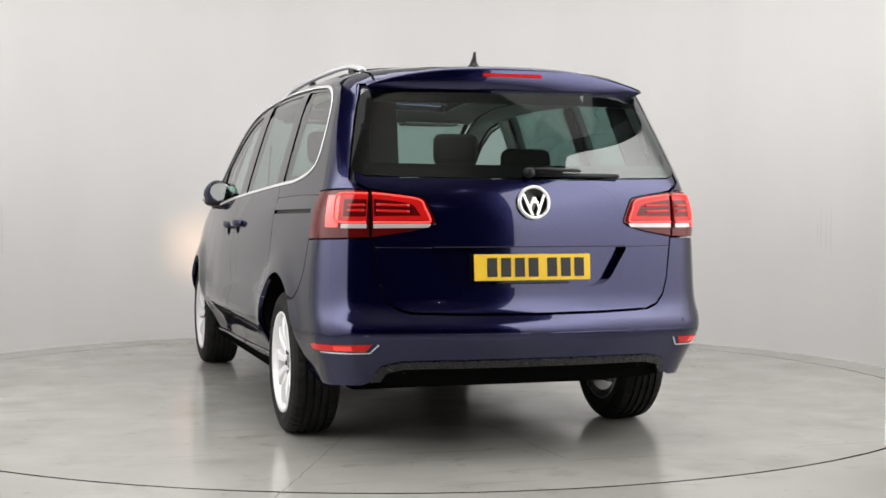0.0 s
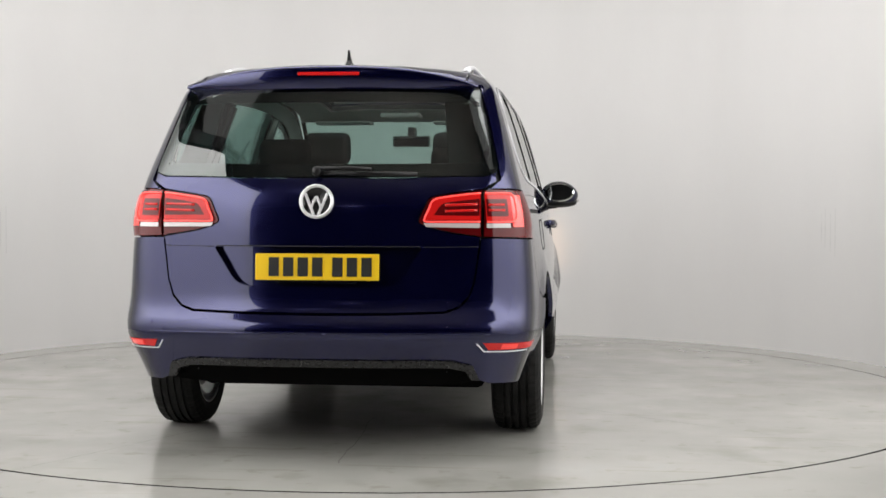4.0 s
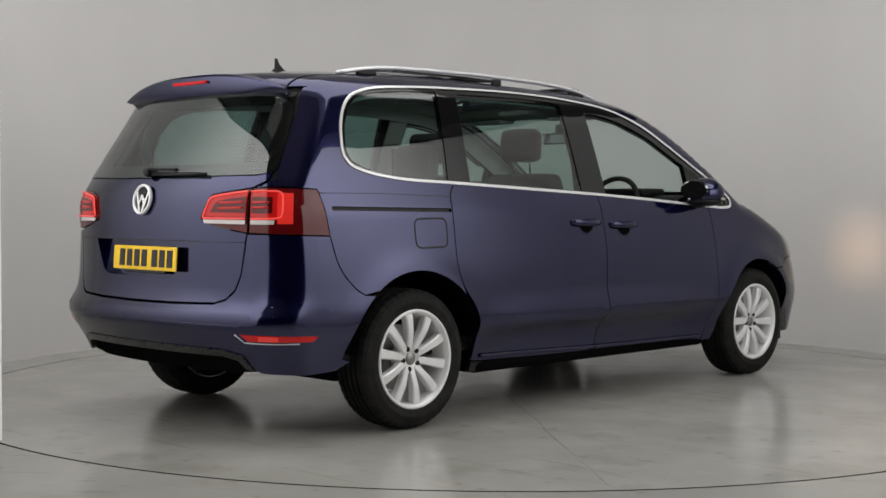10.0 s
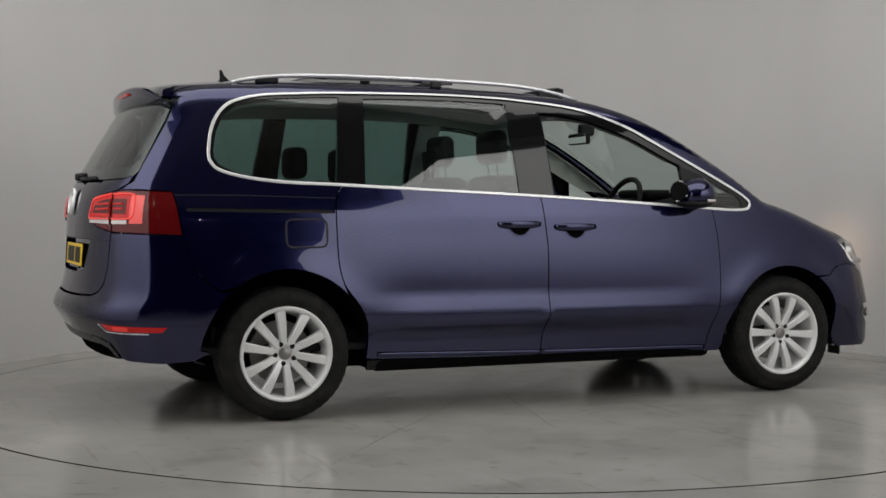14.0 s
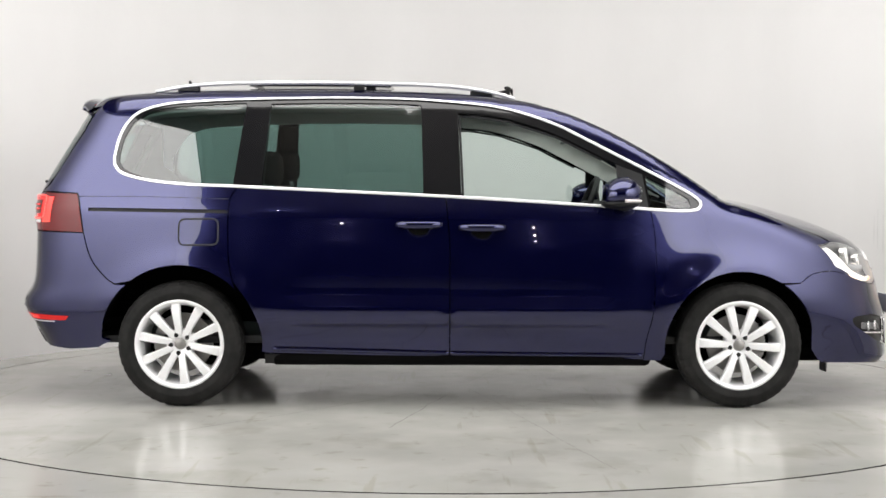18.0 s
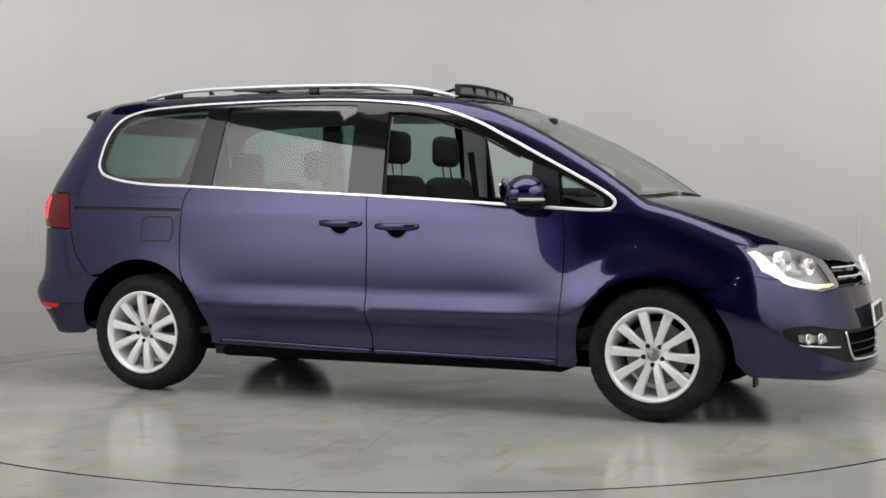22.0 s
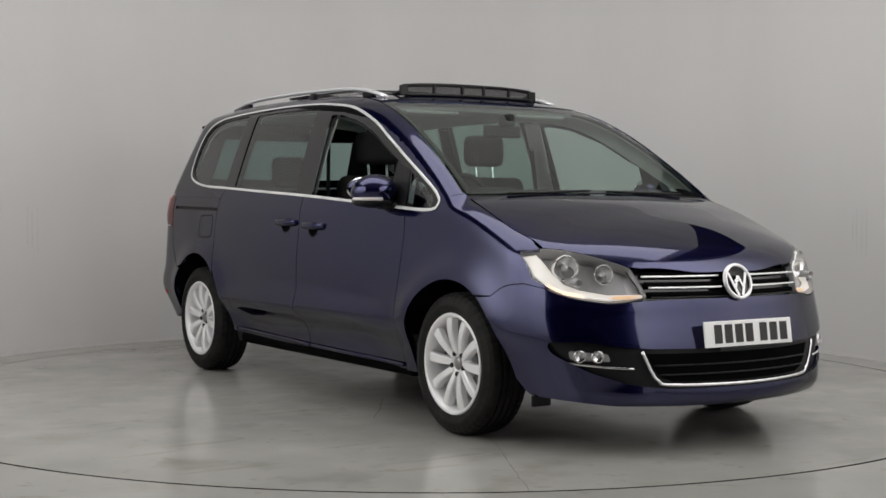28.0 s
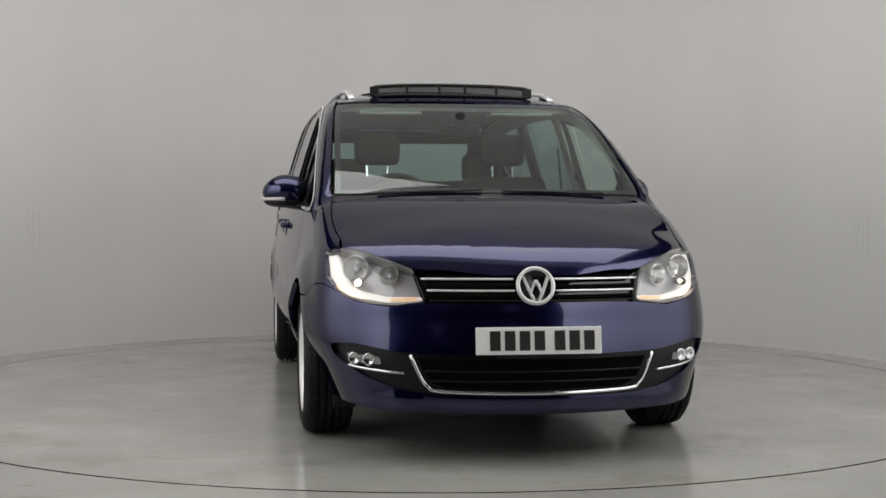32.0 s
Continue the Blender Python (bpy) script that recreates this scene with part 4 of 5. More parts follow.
# ---- wheels ----
def wheel():
    hub = part("wheel", lathe([(0.0, -0.06), (0.15, -0.06), (0.15, -0.045), (0.06, -0.04), (0.06, 0.0), (0.0, 0.0)], 40), STEEL, car, "silver ten-spoke alloy wheel with black tyre")
    R, r, w = 0.326, 0.222, 0.112
    prof = [(r, -w * 0.86), (r + 0.02, -w * 0.95), (0.27, -w * 1.02), (0.305, -w * 0.92), (R - 0.006, -w * 0.80), (R, -w * 0.6)]
    for g in (-0.45, -0.15, 0.15, 0.45):
        prof += [(R + 0.001, w * (g - 0.065)), (R - 0.009, w * (g - 0.055)), (R - 0.009, w * (g + 0.055)), (R + 0.001, w * (g + 0.065))]
    prof += [(R, w * 0.6), (R - 0.006, w * 0.80), (0.305, w * 0.92), (0.27, w * 1.02), (0.262, w * 1.012), (r + 0.02, w * 0.95), (r, w * 0.86)]
    tyre = lathe(prof, 144)
    for v in tyre.verts:
        rad = math.hypot(v.co.y, v.co.z)
        if rad > 0.30 and abs(v.co.x) > 0.5 * w and round(math.atan2(v.co.z, v.co.y) / (2 * math.pi / 144)) % 3 == 0:
            v.co.y *= 1 - 0.003 / rad
            v.co.z *= 1 - 0.003 / rad
    part("tyre", tyre, RUBBER, hub, "black rubber tyre")
    rim = lathe([(0.222, -0.1), (0.232, -0.1), (0.234, 0.100), (0.230, 0.108), (0.218, 0.104), (0.207, 0.075), (0.195, 0.0), (0.19, -0.09)], 72)
    part("rim", rim, ALLOY, hub, "", True)
    for i in range(10):
        bm = bmesh.new()
        secs = []
        for k in range(7):
            t = k / 6
            rad = 0.045 + t * 0.172
            half = 0.0165 + 0.008 * t ** 1.5
            z = 0.074 + 0.024 * math.sin(t * 2.2) - 0.006 * t
            secs.append([bm.verts.new(v) for v in ((z - 0.035, -half * 1.05, rad), (z - 0.006, -half, rad), (z, -half * 0.72, rad), (z, half * 0.72, rad), (z - 0.006, half, rad), (z - 0.035, half * 1.05, rad))])
        for a, b in zip(secs, secs[1:]):
            for j in range(5):
                bm.faces.new((a[j], a[j + 1], b[j + 1], b[j]))
        bm.faces.new(secs[0])
        bm.faces.new(secs[-1])
        bmesh.ops.recalc_face_normals(bm, faces=bm.faces[:])
        bm.transform(Matrix.Rotation(2 * math.pi * i / 10, 4, "X"))
        part("spoke", bm, ALLOY, hub)
    part("hub", lathe([(0.0, 0.068), (0.03, 0.068), (0.033, 0.064), (0.034, 0.07), (0.06, 0.068), (0.075, 0.06), (0.08, 0.02), (0.06, 0.0)], 40), ALLOY, hub, "", True)
    part("centre_cap", lathe([(0.0, 0.075), (0.026, 0.075), (0.03, 0.07), (0.03, 0.06)], 32), STEEL, hub, "", True)
    for i in range(5):
        a = 2 * math.pi * (i + 0.5) / 5
        part("wheel_bolt", lathe([(0.0, 0.078), (0.009, 0.078), (0.0125, 0.075), (0.0125, 0.05)], 12, m=Matrix.Translation((0, 0.05 * math.cos(a), 0.05 * math.sin(a)))), BLACK, hub)
    part("brake_disc", lathe([(0.06, -0.01), (0.155, -0.01), (0.155, -0.035), (0.06, -0.035)], 40), STEEL, hub)
    return hub


w0 = wheel()
w0.matrix_basis = pose(0.795, -1.414, 0.326, 7, 0, 0)
for x, y, a, turn in ((0.79, 1.503, 14.5, 0), (-0.795, -1.414, 13, 180), (-0.79, 1.503, 25, 180)):
    copy_thing(w0, pose(x, y, 0.326, 0, 0, turn) @ pose(0, 0, 0, a))

# wheel housings, floor pan
for s in (1, -1):
    for c, r in ((ARCH_R, 0.425), (ARCH_F, 0.40)):
        bm = bmesh.new()
        pts = [(c[0] + r * math.cos(radians(a)), c[1] + r * math.sin(radians(a))) for a in range(12, 172, 8)]
        o = [bm.verts.new((s * (float(side_width(y, z)) - 0.03), y, z)) for y, z in pts]
        i = [bm.verts.new((s * 0.55, y, z)) for y, z in pts]
        for k in range(len(pts) - 1):
            bm.faces.new((o[k], o[k + 1], i[k + 1], i[k]))
        bm.faces.new(i)
        part("wheel_liner", bm, UNDER, car, "black wheel arch liner")
bm = box((1.30, 3.8, 0.10), (0, 0.2, 0.27), 0.03)
box((1.66, 2.0, 0.10), (0, 0.05, 0.26), 0.03, bm=bm)
box((1.1, 0.45, 0.08), (0, 2.05, 0.26), 0.03, bm=bm)
box((1.3, 0.3, 0.06), (0, -2.02, 0.34), 0.02, bm=bm)
part("underbody", bm, UNDER, car, "black underbody")

# ---- side details ----
deg = radians


def patch(lo, hi, z0, z1, n=8):
    """A rectangle in the tail or nose view, its angles in degrees."""
    return [(deg(lo), z0), (deg(hi), z0), (deg(hi), z1), (deg(lo), z1)]


for s in (False, True):
    k = -1 if s else 1
    skin("rail_groove", SIDE, [(-1.905, 1.040), (-1.14, 1.030), (-1.14, 1.004), (-1.905, 1.012)], SEAL, car, out=-0.012, mirror=s, deep=0.002, label="black sliding door track")
    strip("door_lower_trim", SIDE, [(-0.93, 0.300), (-0.5, 0.290), (-0.012, 0.278)], 0.020, PAINT, doorR[1 if s else 0], out=0.006, mirror=s, label="raised lip along the door's foot")
    strip("door_lower_trim", SIDE, [(-0.004, 0.278), (0.5, 0.272), (1.0, 0.268)], 0.020, PAINT, doorF[1 if s else 0], out=0.006, mirror=s, label="raised lip along the door's foot")
    for y0, parent in ((-0.168, doorR), (0.158, doorF)):
        zc = 0.952 if y0 < 0 else 0.938
        hb = bmesh.new()
        secs = []
        for j in range(15):
            u = -1 + 2 * j / 14
            base = on_body(SIDE, [(y0 + 0.122 * u, zc)], 0.0, s)[0]
            lift = 0.010 + 0.034 * (1 - abs(u) ** 3.2)
            tall = 0.017 * (1 - 0.30 * abs(u) ** 4)
            ring = [(0.0, 0.9), (0.55, 1.0), (0.9, 0.75), (1.0, 0.1), (0.85, -0.8), (0.5, -1.0), (0.0, -0.7)]
            low = (1 - abs(u) ** 2) * 0.006
            secs.append([hb.verts.new((base.x + k * lift * a, base.y, base.z + tall * c - (low if c < 0 else 0))) for a, c in ring])
        for a, c in zip(secs, secs[1:]):
            for j in range(7):
                hb.faces.new((a[j], a[(j + 1) % 7], c[(j + 1) % 7], c[j]))
        hb.faces.new(secs[0])
        hb.faces.new(secs[-1])
        bmesh.ops.recalc_face_normals(hb, faces=hb.faces[:])
        h = part("door_handle", hb, PAINT, parent[1 if s else 0], "dark blue door handle", True)
        cup = [(y0 + 0.060 * math.cos(a), zc - 0.012 + 0.052 * math.sin(a)) for a in np.linspace(math.pi, 2 * math.pi, 14)]
        # flat black sheet for the shade in the finger recess; nothing is hollowed
        skin("recess_shade", SIDE, [(y0 + 0.062, zc + 0.004)] + [(y0 - 0.062, zc + 0.004)] + cup, UNDER, h, out=0.0012, mirror=s, deep=0.002, grid=0.03)
        strip("recess_edge", SIDE, [(y0 - 0.06, zc - 0.012)] + cup[1:-1] + [(y0 + 0.06, zc - 0.012)], 0.005, PAINT, h, out=0.0005, mirror=s)
    # outside mirror
    wide = 0.086 if s else 0.118
    mx = (0.872 if s else 0.942) * k
    bm = bmesh.new()
    bmesh.ops.create_uvsphere(bm, u_segments=36, v_segments=24, radius=1.0)
    for v in bm.verts:
        x, y, z = v.co
        x = math.copysign(abs(x) ** 0.85, x)
        y = max(y, -0.86 - 0.1 * z)
        z = max(z, -0.55)
        v.co = (wide * x, 0.108 * y * (1 - 0.12 * max(x, 0)) + 0.012 * z, 0.088 * z * (1 - 0.25 * max(x, 0) ** 2) * (1 - 0.12 * max(y, 0)))
    bm.transform(Matrix.Translation((mx, 0.872, 1.112)) @ Matrix.Diagonal((k, 1, 1, 1)))
    bmesh.ops.recalc_face_normals(bm, faces=bm.faces[:])
    mir_ob = part("door_mirror", bm, PAINT, car, "dark blue door mirror with black foot", True)
    bm = lathe([(0.0, -0.002), (0.88, -0.002), (1.0, 0.0), (0.92, 0.004), (0.0, 0.004)], 40, "Y", m=Matrix.Translation((mx, 0.768, 1.128)) @ Matrix.Rotation(radians(12 if s else 0), 4, "Z") @ Matrix.Diagonal((wide * 0.80, 1, 0.058, 1)))
    part("mirror_glass", bm, shade("mirror_glass", (0.8, 0.82, 0.82), 0.02, 1.0), mir_ob, "mirror glass")
    bm = bmesh.new()
    bmesh.ops.create_uvsphere(bm, u_segments=28, v_segments=14, radius=1.0)
    bm.transform(Matrix.Translation((mx, 0.868, 1.063)) @ Matrix.Diagonal((wide * 0.93, 0.100, 0.030, 1)))
    tube([(mx - 0.02 * k, 0.875, 1.05), (0.87 * k, 0.90, 1.043), (0.80 * k, 0.94, 1.052)], 0.042, 12, 0.5, bm=bm)
    part("mirror_foot", bm, BLACK, mir_ob, "black mirror underside and foot", True)
    arc = [(mx + k * wide * math.cos(a) * 0.985, 0.872 + 0.100 * math.sin(a), 1.077) for a in np.linspace(0.05, 1.5, 14)]
    part("mirror_indicator", tube(arc, 0.0085, 8, 1.0), CLEARSTRIP, mir_ob, "clear indicator strip", True)
    skin("sail_panel", SIDE, [(0.862, dlow(0.862, 0.006)), (1.03, dlow(1.03, 0.006)), (1.0, dtop(1.0, 0.03)), (0.86, dtop(0.86, 0.05))], BLACK, car, out=0.0, mirror=s, deep=0.004)
    # inner side of the open window frame
    strip("window_seal", SIDE, [(0.06, dlow(0.06, 0.012)), (0.04, dtop(0.04, 0.07)), (0.12, dtop(0.12, 0.062)), (0.3, dtop(0.3, 0.06)), (0.55, dtop(0.55, 0.06)), (0.79, dtop(0.79, 0.06))], 0.012, TRIMGREY, car, out=-0.02, mirror=s)
    # roof rail
    ys = np.linspace(-1.60, 0.34, 34)
    pts = []
    for y in ys:
        e = (y + 0.63) / 0.97
        base = to3("top", [(0.56, y)])[0]
        lift = 0.034 * (1 - abs(e) ** 5) + 0.004
        pts.append((k * 0.56, y, base[2] + lift))
    rail = part("roof_rail", tube(pts, 0.0175, 12, 0.62), SATIN, car, "silver roof rail", True)
    for yy, ln in ((-1.42, 0.12), (-0.5, 0.06), (0.16, 0.12)):
        zz = float(to3("top", [(0.56, yy)])[0][2])
        part("rail_foot", box((0.026, ln, 0.034), (0.56 * k, yy, zz + 0.010), 0.008), BLACK, rail, "black rail foot")

FLAP = [tuple(p) for p in rounded([(-1.415, 0.977), (-1.21, 0.979), (-1.21, 0.844), (-1.415, 0.842)], 0.035)]
strip("fuel_flap_joint", SIDE, FLAP, 0.009, SEAL, car, out=-0.0004, closed=True)
for s in (False, True):
    strip("quarter_joint", SIDE, [(-1.945, 1.094), (-1.6, 1.094), (-1.16, 1.082)], 0.004, SEAL, car, out=-0.0006, mirror=s)

# ---- roof details ----
skin("sunroof_frame", "top", ROOF_HOLE, BLACK, car, holes=[rounded([(0.41, 0.235), (-0.41, 0.235), (-0.41, -0.33), (0.41, -0.33)], 0.04)], out=-0.018, gap=-0.006, deep=0.03, label="black sunroof frame")
skin("sunroof_glass", "top", rounded([(0.43, -0.33), (-0.43, -0.33), (-0.43, -1.12), (0.43, -1.12)], 0.05), GLOSSBLACK, car, out=0.026, deep=0.012, label="dark sunroof glass slid back over the roof")
bm = bmesh.new()
front, n = [], 24
bar_t, bar_b = [], []
for i in range(n + 1):
    x = -0.43 + 0.86 * i / n
    e = abs(x) / 0.43
    y = 0.355 - 0.035 * e ** 2.5
    z = float(to3("top", [(x, y)])[0][2])
    bar_t.append((x, y - 0.02, 1.71 - 0.012 * e ** 3))
    bar_b.append((x, y, z + 0.008))
defl = part("wind_deflector", tube(bar_t, 0.012, 10, 0.8), BLACK, car, "black wind deflector raised at the front of the open sunroof", True)
part("lower_bar", tube(bar_b, 0.010, 10, 0.8), BLACK, defl, "", True)
MESH = glass("deflector_net", (0.15, 0.15, 0.15), 0.6, 0.04)
bm = bmesh.new()
a = [bm.verts.new(p) for p in bar_t]
b = [bm.verts.new(p) for p in bar_b]
for i in range(n):
    bm.faces.new((a[i], a[i + 1], b[i + 1], b[i]))
part("net", bm, MESH, defl, "fine black net")
for i in (0, 5, 10, 14, 19, 24):
    p, q = Vector(bar_t[i]), Vector(bar_b[i])
    part("strut", box((0.05 if i in (0, 24) else 0.014, 0.02, (p - q).length), ((p + q) / 2), 0.004), BLACK, defl)
for k in (1, -1):
    part("arm", tube([(0.425 * k, 0.32, 1.685), (0.425 * k, 0.2, 1.655), (0.425 * k, 0.0, 1.645)], 0.009, 8), BLACK, defl)
bm = bmesh.new()
prof = [(0.055, 0.0, 0.016), (0.045, 0.012, 0.016), (0.012, 0.024, 0.010), (-0.012, 0.05, 0.006), (-0.025, 0.078, 0.004), (-0.037, 0.078, 0.003), (-0.034, 0.03, 0.008), (-0.05, 0.012, 0.014), (-0.055, 0.0, 0.015)]
l = [bm.verts.new((-w, y, z)) for y, z, w in prof]
r = [bm.verts.new((w, y, z)) for y, z, w in prof]
for i in range(len(prof) - 1):
    bm.faces.new((l[i], l[i + 1], r[i + 1], r[i]))
bm.faces.new(l)
bm.faces.new(r[::-1])
bmesh.ops.recalc_face_normals(bm, faces=bm.faces[:])
zr = float(to3("top", [(0, -1.50)])[0][2])
bm.transform(Matrix.Translation((0.0, -1.49, zr - 0.004)))
part("antenna", bm, BLACK, car, "black shark-fin antenna")


# ---- badges and plates ----
def plate(name, m, ink_bars, base, label, parent):
    pl = part(name, box((0.52, 0.008, 0.111), (0, 0, 0), 0.0035, m=m), base, parent, label)
    for x, w in ink_bars:
        part("plate_bar", box((w, 0.004, 0.079), (x, -0.0045, 0), 0, m=m), INK, pl)
    return pl


BARS = [(-0.181 + i * 0.061, 0.043) for i in range(4)] + [(0.086 + i * 0.061, 0.043) for i in range(3)]
rear_plate = plate("number_plate", pose(0.0, -2.292, 0.793, -4), BARS, YELLOW, "yellow rear number plate with plain black bars", gate)
part("plate_holder", box((0.33, 0.012, 0.014), (0, -2.290, 0.731), 0.003), GLOSSBLACK, rear_plate)
front_plate = plate("number_plate", pose(0.0, 2.472, 0.505, 0, 0, 180) @ pose(0, 0, 0, -8), BARS, WHITE, "white front number plate with plain black bars", fb)
part("plate_holder", box((0.34, 0.012, 0.016), (0, 2.474, 0.442), 0.003), BLACK, front_plate)


def badge(m, r, parent):
    b = part("badge", lathe([(0.0, 0.0), (r * 0.80, 0.0), (r * 0.82, -0.004)], 40, "Y", m=m), GLOSSBLACK, parent, "round chrome badge", True)
    part("badge_ring", lathe([(r * 0.80, 0.002), (r * 0.82, -0.008), (r * 0.92, -0.011), (r, -0.006), (r, 0.006)], 48, "Y", m=m), BRIGHT, b, "", True)
    for a in (-22, 22):
        part("badge_bar", box((r * 0.17, 0.006, r * 1.35), (r * 0.42 * (1 if a > 0 else -1), -0.003, 0), 0.002, m=m @ pose(0, 0, 0, 0, a, 0)), BRIGHT, b)
        part("badge_bar", box((r * 0.14, 0.006, r * 0.72), (r * 0.02 * (1 if a > 0 else -1), -0.004, 0), 0.002, m=m @ pose(r * 0.14 * (1 if a > 0 else -1), 0, -r * 0.05, 0, -a, 0)), BRIGHT, b)
    part("badge_bar", box((r * 0.5, 0.005, r * 0.13), (0, -0.002, r * 0.02), 0.002, m=m), CHROME, b)
    return b


badge(pose(0, -2.302, 1.064, -9), 0.072, gate)
badge(pose(0, 2.405, 0.722, 0, 0, 180) @ pose(0, 0, 0, -17), 0.081, grille)

# ---- rear details ----
tlout = [o for o in car.children if o.name.startswith("tail_lamp")]
tlin = [o for o in gate.children if o.name.startswith("tail_lamp")]
for i, s in enumerate((False, True)):
    L, M = tlin[i], tlout[i]
    skin("light_guide", "rear", rounded([(0.671, 1.100, 0.004), (0.56, 1.088, 0.04), (0.478, 1.072, 0.02), (0.437, 0.985, 0.01), (0.671, 0.985, 0.004)]), RED, L, out=0.0105, deep=0.002, mirror=s, grid=0.03)
    skin("lamp_chamber", "rear", rounded([(0.668, 1.078, 0.006), (0.57, 1.068, 0.03), (0.508, 1.056, 0.02), (0.476, 1.004, 0.01), (0.668, 1.002, 0.006)]), REDDARK, L, out=0.0125, deep=0.002, mirror=s, grid=0.03)
    for z in (1.052, 1.028):
        strip("lamp_bar", "rear", [(0.525, z - 0.004), (0.655, z)], 0.010, RED, L, out=0.013, mirror=s)
    skin("reversing_strip", "rear", rounded([(0.671, 0.978, 0.003), (0.436, 0.978, 0.008), (0.448, 0.956, 0.008), (0.671, 0.953, 0.003)]), CLEARSTRIP, L, out=0.012, deep=0.002, mirror=s, grid=0.03, label="clear reversing lamp strip")
    skin("light_guide", "tail", rounded(patch(38.9, 46.5, 0.982, 1.098), 0.01), RED, M, out=0.0105, deep=0.002, mirror=s, grid=0.025)
    skin("lamp_chamber", "tail", rounded(patch(39.1, 44.2, 1.000, 1.076), 0.008), REDDARK, M, out=0.0125, deep=0.002, mirror=s, grid=0.025)
    for z in (1.050, 1.028):
        strip("lamp_bar", "tail", [(deg(39.6), z), (deg(43.2), z)], 0.010, RED, M, out=0.013, mirror=s)
    skin("lamp_bar", "tail", rounded(patch(44.9, 48.6, 0.955, 1.092), 0.008), REDLIT, M, out=0.0125, deep=0.002, mirror=s, grid=0.025)
    skin("clear_strip", "tail", rounded(patch(38.9, 44.6, 0.953, 0.977), 0.004), CLEARSTRIP, M, out=0.0125, deep=0.002, mirror=s, grid=0.025, label="clear lamp strip")
    strip("lit_guide", "rear", bend([(0.668, 1.097), (0.56, 1.085), (0.482, 1.070), (0.462, 1.035), (0.443, 0.990), (0.46, 0.981), (0.55, 0.981), (0.668, 0.981)], 4), 0.007, GUIDE, L, out=0.0135, mirror=s, label="glowing red light guide")
    strip("lit_guide", "tail", bend([(deg(39.2), 1.096), (deg(43), 1.097), (deg(45.8), 1.090), (deg(46.2), 1.04), (deg(45.8), 0.988), (deg(43), 0.980), (deg(39.2), 0.980)], 4), 0.007, GUIDE, M, out=0.0135, mirror=s, label="glowing red light guide")
    refl = skin("reflector", "tail", rounded([(deg(36.6), 0.486), (deg(38.5), 0.449), (deg(53.0), 0.445), (deg(54.5), 0.474)], 0.006), RED, rb, out=0.003, deep=0.003, mirror=s, grid=0.03, label="red bumper reflector")
    # glowing patch painted in for the light that the reflector catches
    skin("reflector_glint", "tail", rounded([(deg(41), 0.480), (deg(41), 0.453), (deg(45.5), 0.452), (deg(45.5), 0.478)], 0.004), REDLIT, refl, out=0.006, deep=0.002, mirror=s, grid=0.03)
    strip("reflector_edge", "tail", [(deg(50), 0.441), (deg(42), 0.443), (deg(37.8), 0.446), (deg(35.6), 0.482)], 0.006, SATIN, refl, out=0.002, mirror=s)
    skin("parking_sensor", "tail", [(deg(38.5) + 0.0125 * math.cos(a), 0.556 + 0.011 * math.sin(a)) for a in np.linspace(0, 2 * math.pi, 15)[:-1]], PAINT, rb, out=0.0015, deep=0.004, mirror=s, gap=0, grid=0.05)
    strip("bumper_crease", "tail", [(deg(2), 0.522), (deg(20), 0.522), (deg(38), 0.518)], 0.006, PAINT, rb, out=-0.001, mirror=s)
skin("handle_strip", "rear", [(-0.43, 0.874), (0.43, 0.874), (0.43, 0.884), (-0.43, 0.884)], SEAL, gate, out=0.001, deep=0.003)
for s in (False, True):
    strip("tailgate_crease", "rear", [(0.44, 0.876), (0.55, 0.877), (0.665, 0.878)], 0.004, SEAL, gate, out=-0.0008, mirror=s)
arm = tube(on_body("rear", [(-0.005, 1.187), (0.1, 1.188), (0.22, 1.183)], 0.03), 0.011, 10, 0.7)
wiper = part("rear_wiper", arm, BLACK, gate, "black rear wiper resting on the glass", True)
part("wiper_cap", lathe([(0.0, 0.0), (0.016, 0.0), (0.021, 0.014), (0.022, 0.045)], 24, "Y", m=Matrix.Translation((-0.005, -2.285, 1.189))), BLACK, wiper, "", True)
part("wiper_blade", tube(on_body("rear", [(0.02, 1.176), (0.2, 1.172), (0.41, 1.170)], 0.014), 0.008, 8, 1.2), BLACK, wiper, "", True)

# ---- front details ----
for z in (0.744, 0.700):
    w = 0.455 if z > 0.72 else 0.435
    for k in (1, -1):
        pts = [(k * x, z + (0.002 if z > 0.72 else 0)) for x in np.linspace(0.085, w, 9)]
        strip("grille_bar", "front", pts, 0.0085, BRIGHT, grille, out=0.004, flat=0.8, label="chrome grille bar")
for z in (0.766, 0.722, 0.680):
    strip("grille_slat", "front", [(x, z) for x in np.linspace(-0.44, 0.44, 15)], 0.022, UNDER, grille, out=-0.022, flat=0.8)
strip("grille_edge", "front", [(x, 0.664) for x in np.linspace(-0.43, 0.43, 15)], 0.006, BLACK, grille, out=-0.010)
U = bend([(-0.508, 0.441), (-0.47, 0.355), (-0.44, 0.316), (-0.38, 0.297), (0.0, 0.291), (0.38, 0.297), (0.44, 0.316), (0.47, 0.355), (0.508, 0.441)], 5)
strip("chrome_frame", "front", U, 0.014, CHROME, fb, out=0.0, flat=0.9, label="chrome frame of the lower intake")
lower = [(0.0, 0.300), (0.37, 0.305), (0.425, 0.325), (0.46, 0.365), (0.488, 0.432), (0.0, 0.428)]
low_grille = skin("lower_grille", "front", lower + mir(lower)[1:-1], UNDER, fb, out=-0.016, deep=0.002, label="black lower grille with slats")
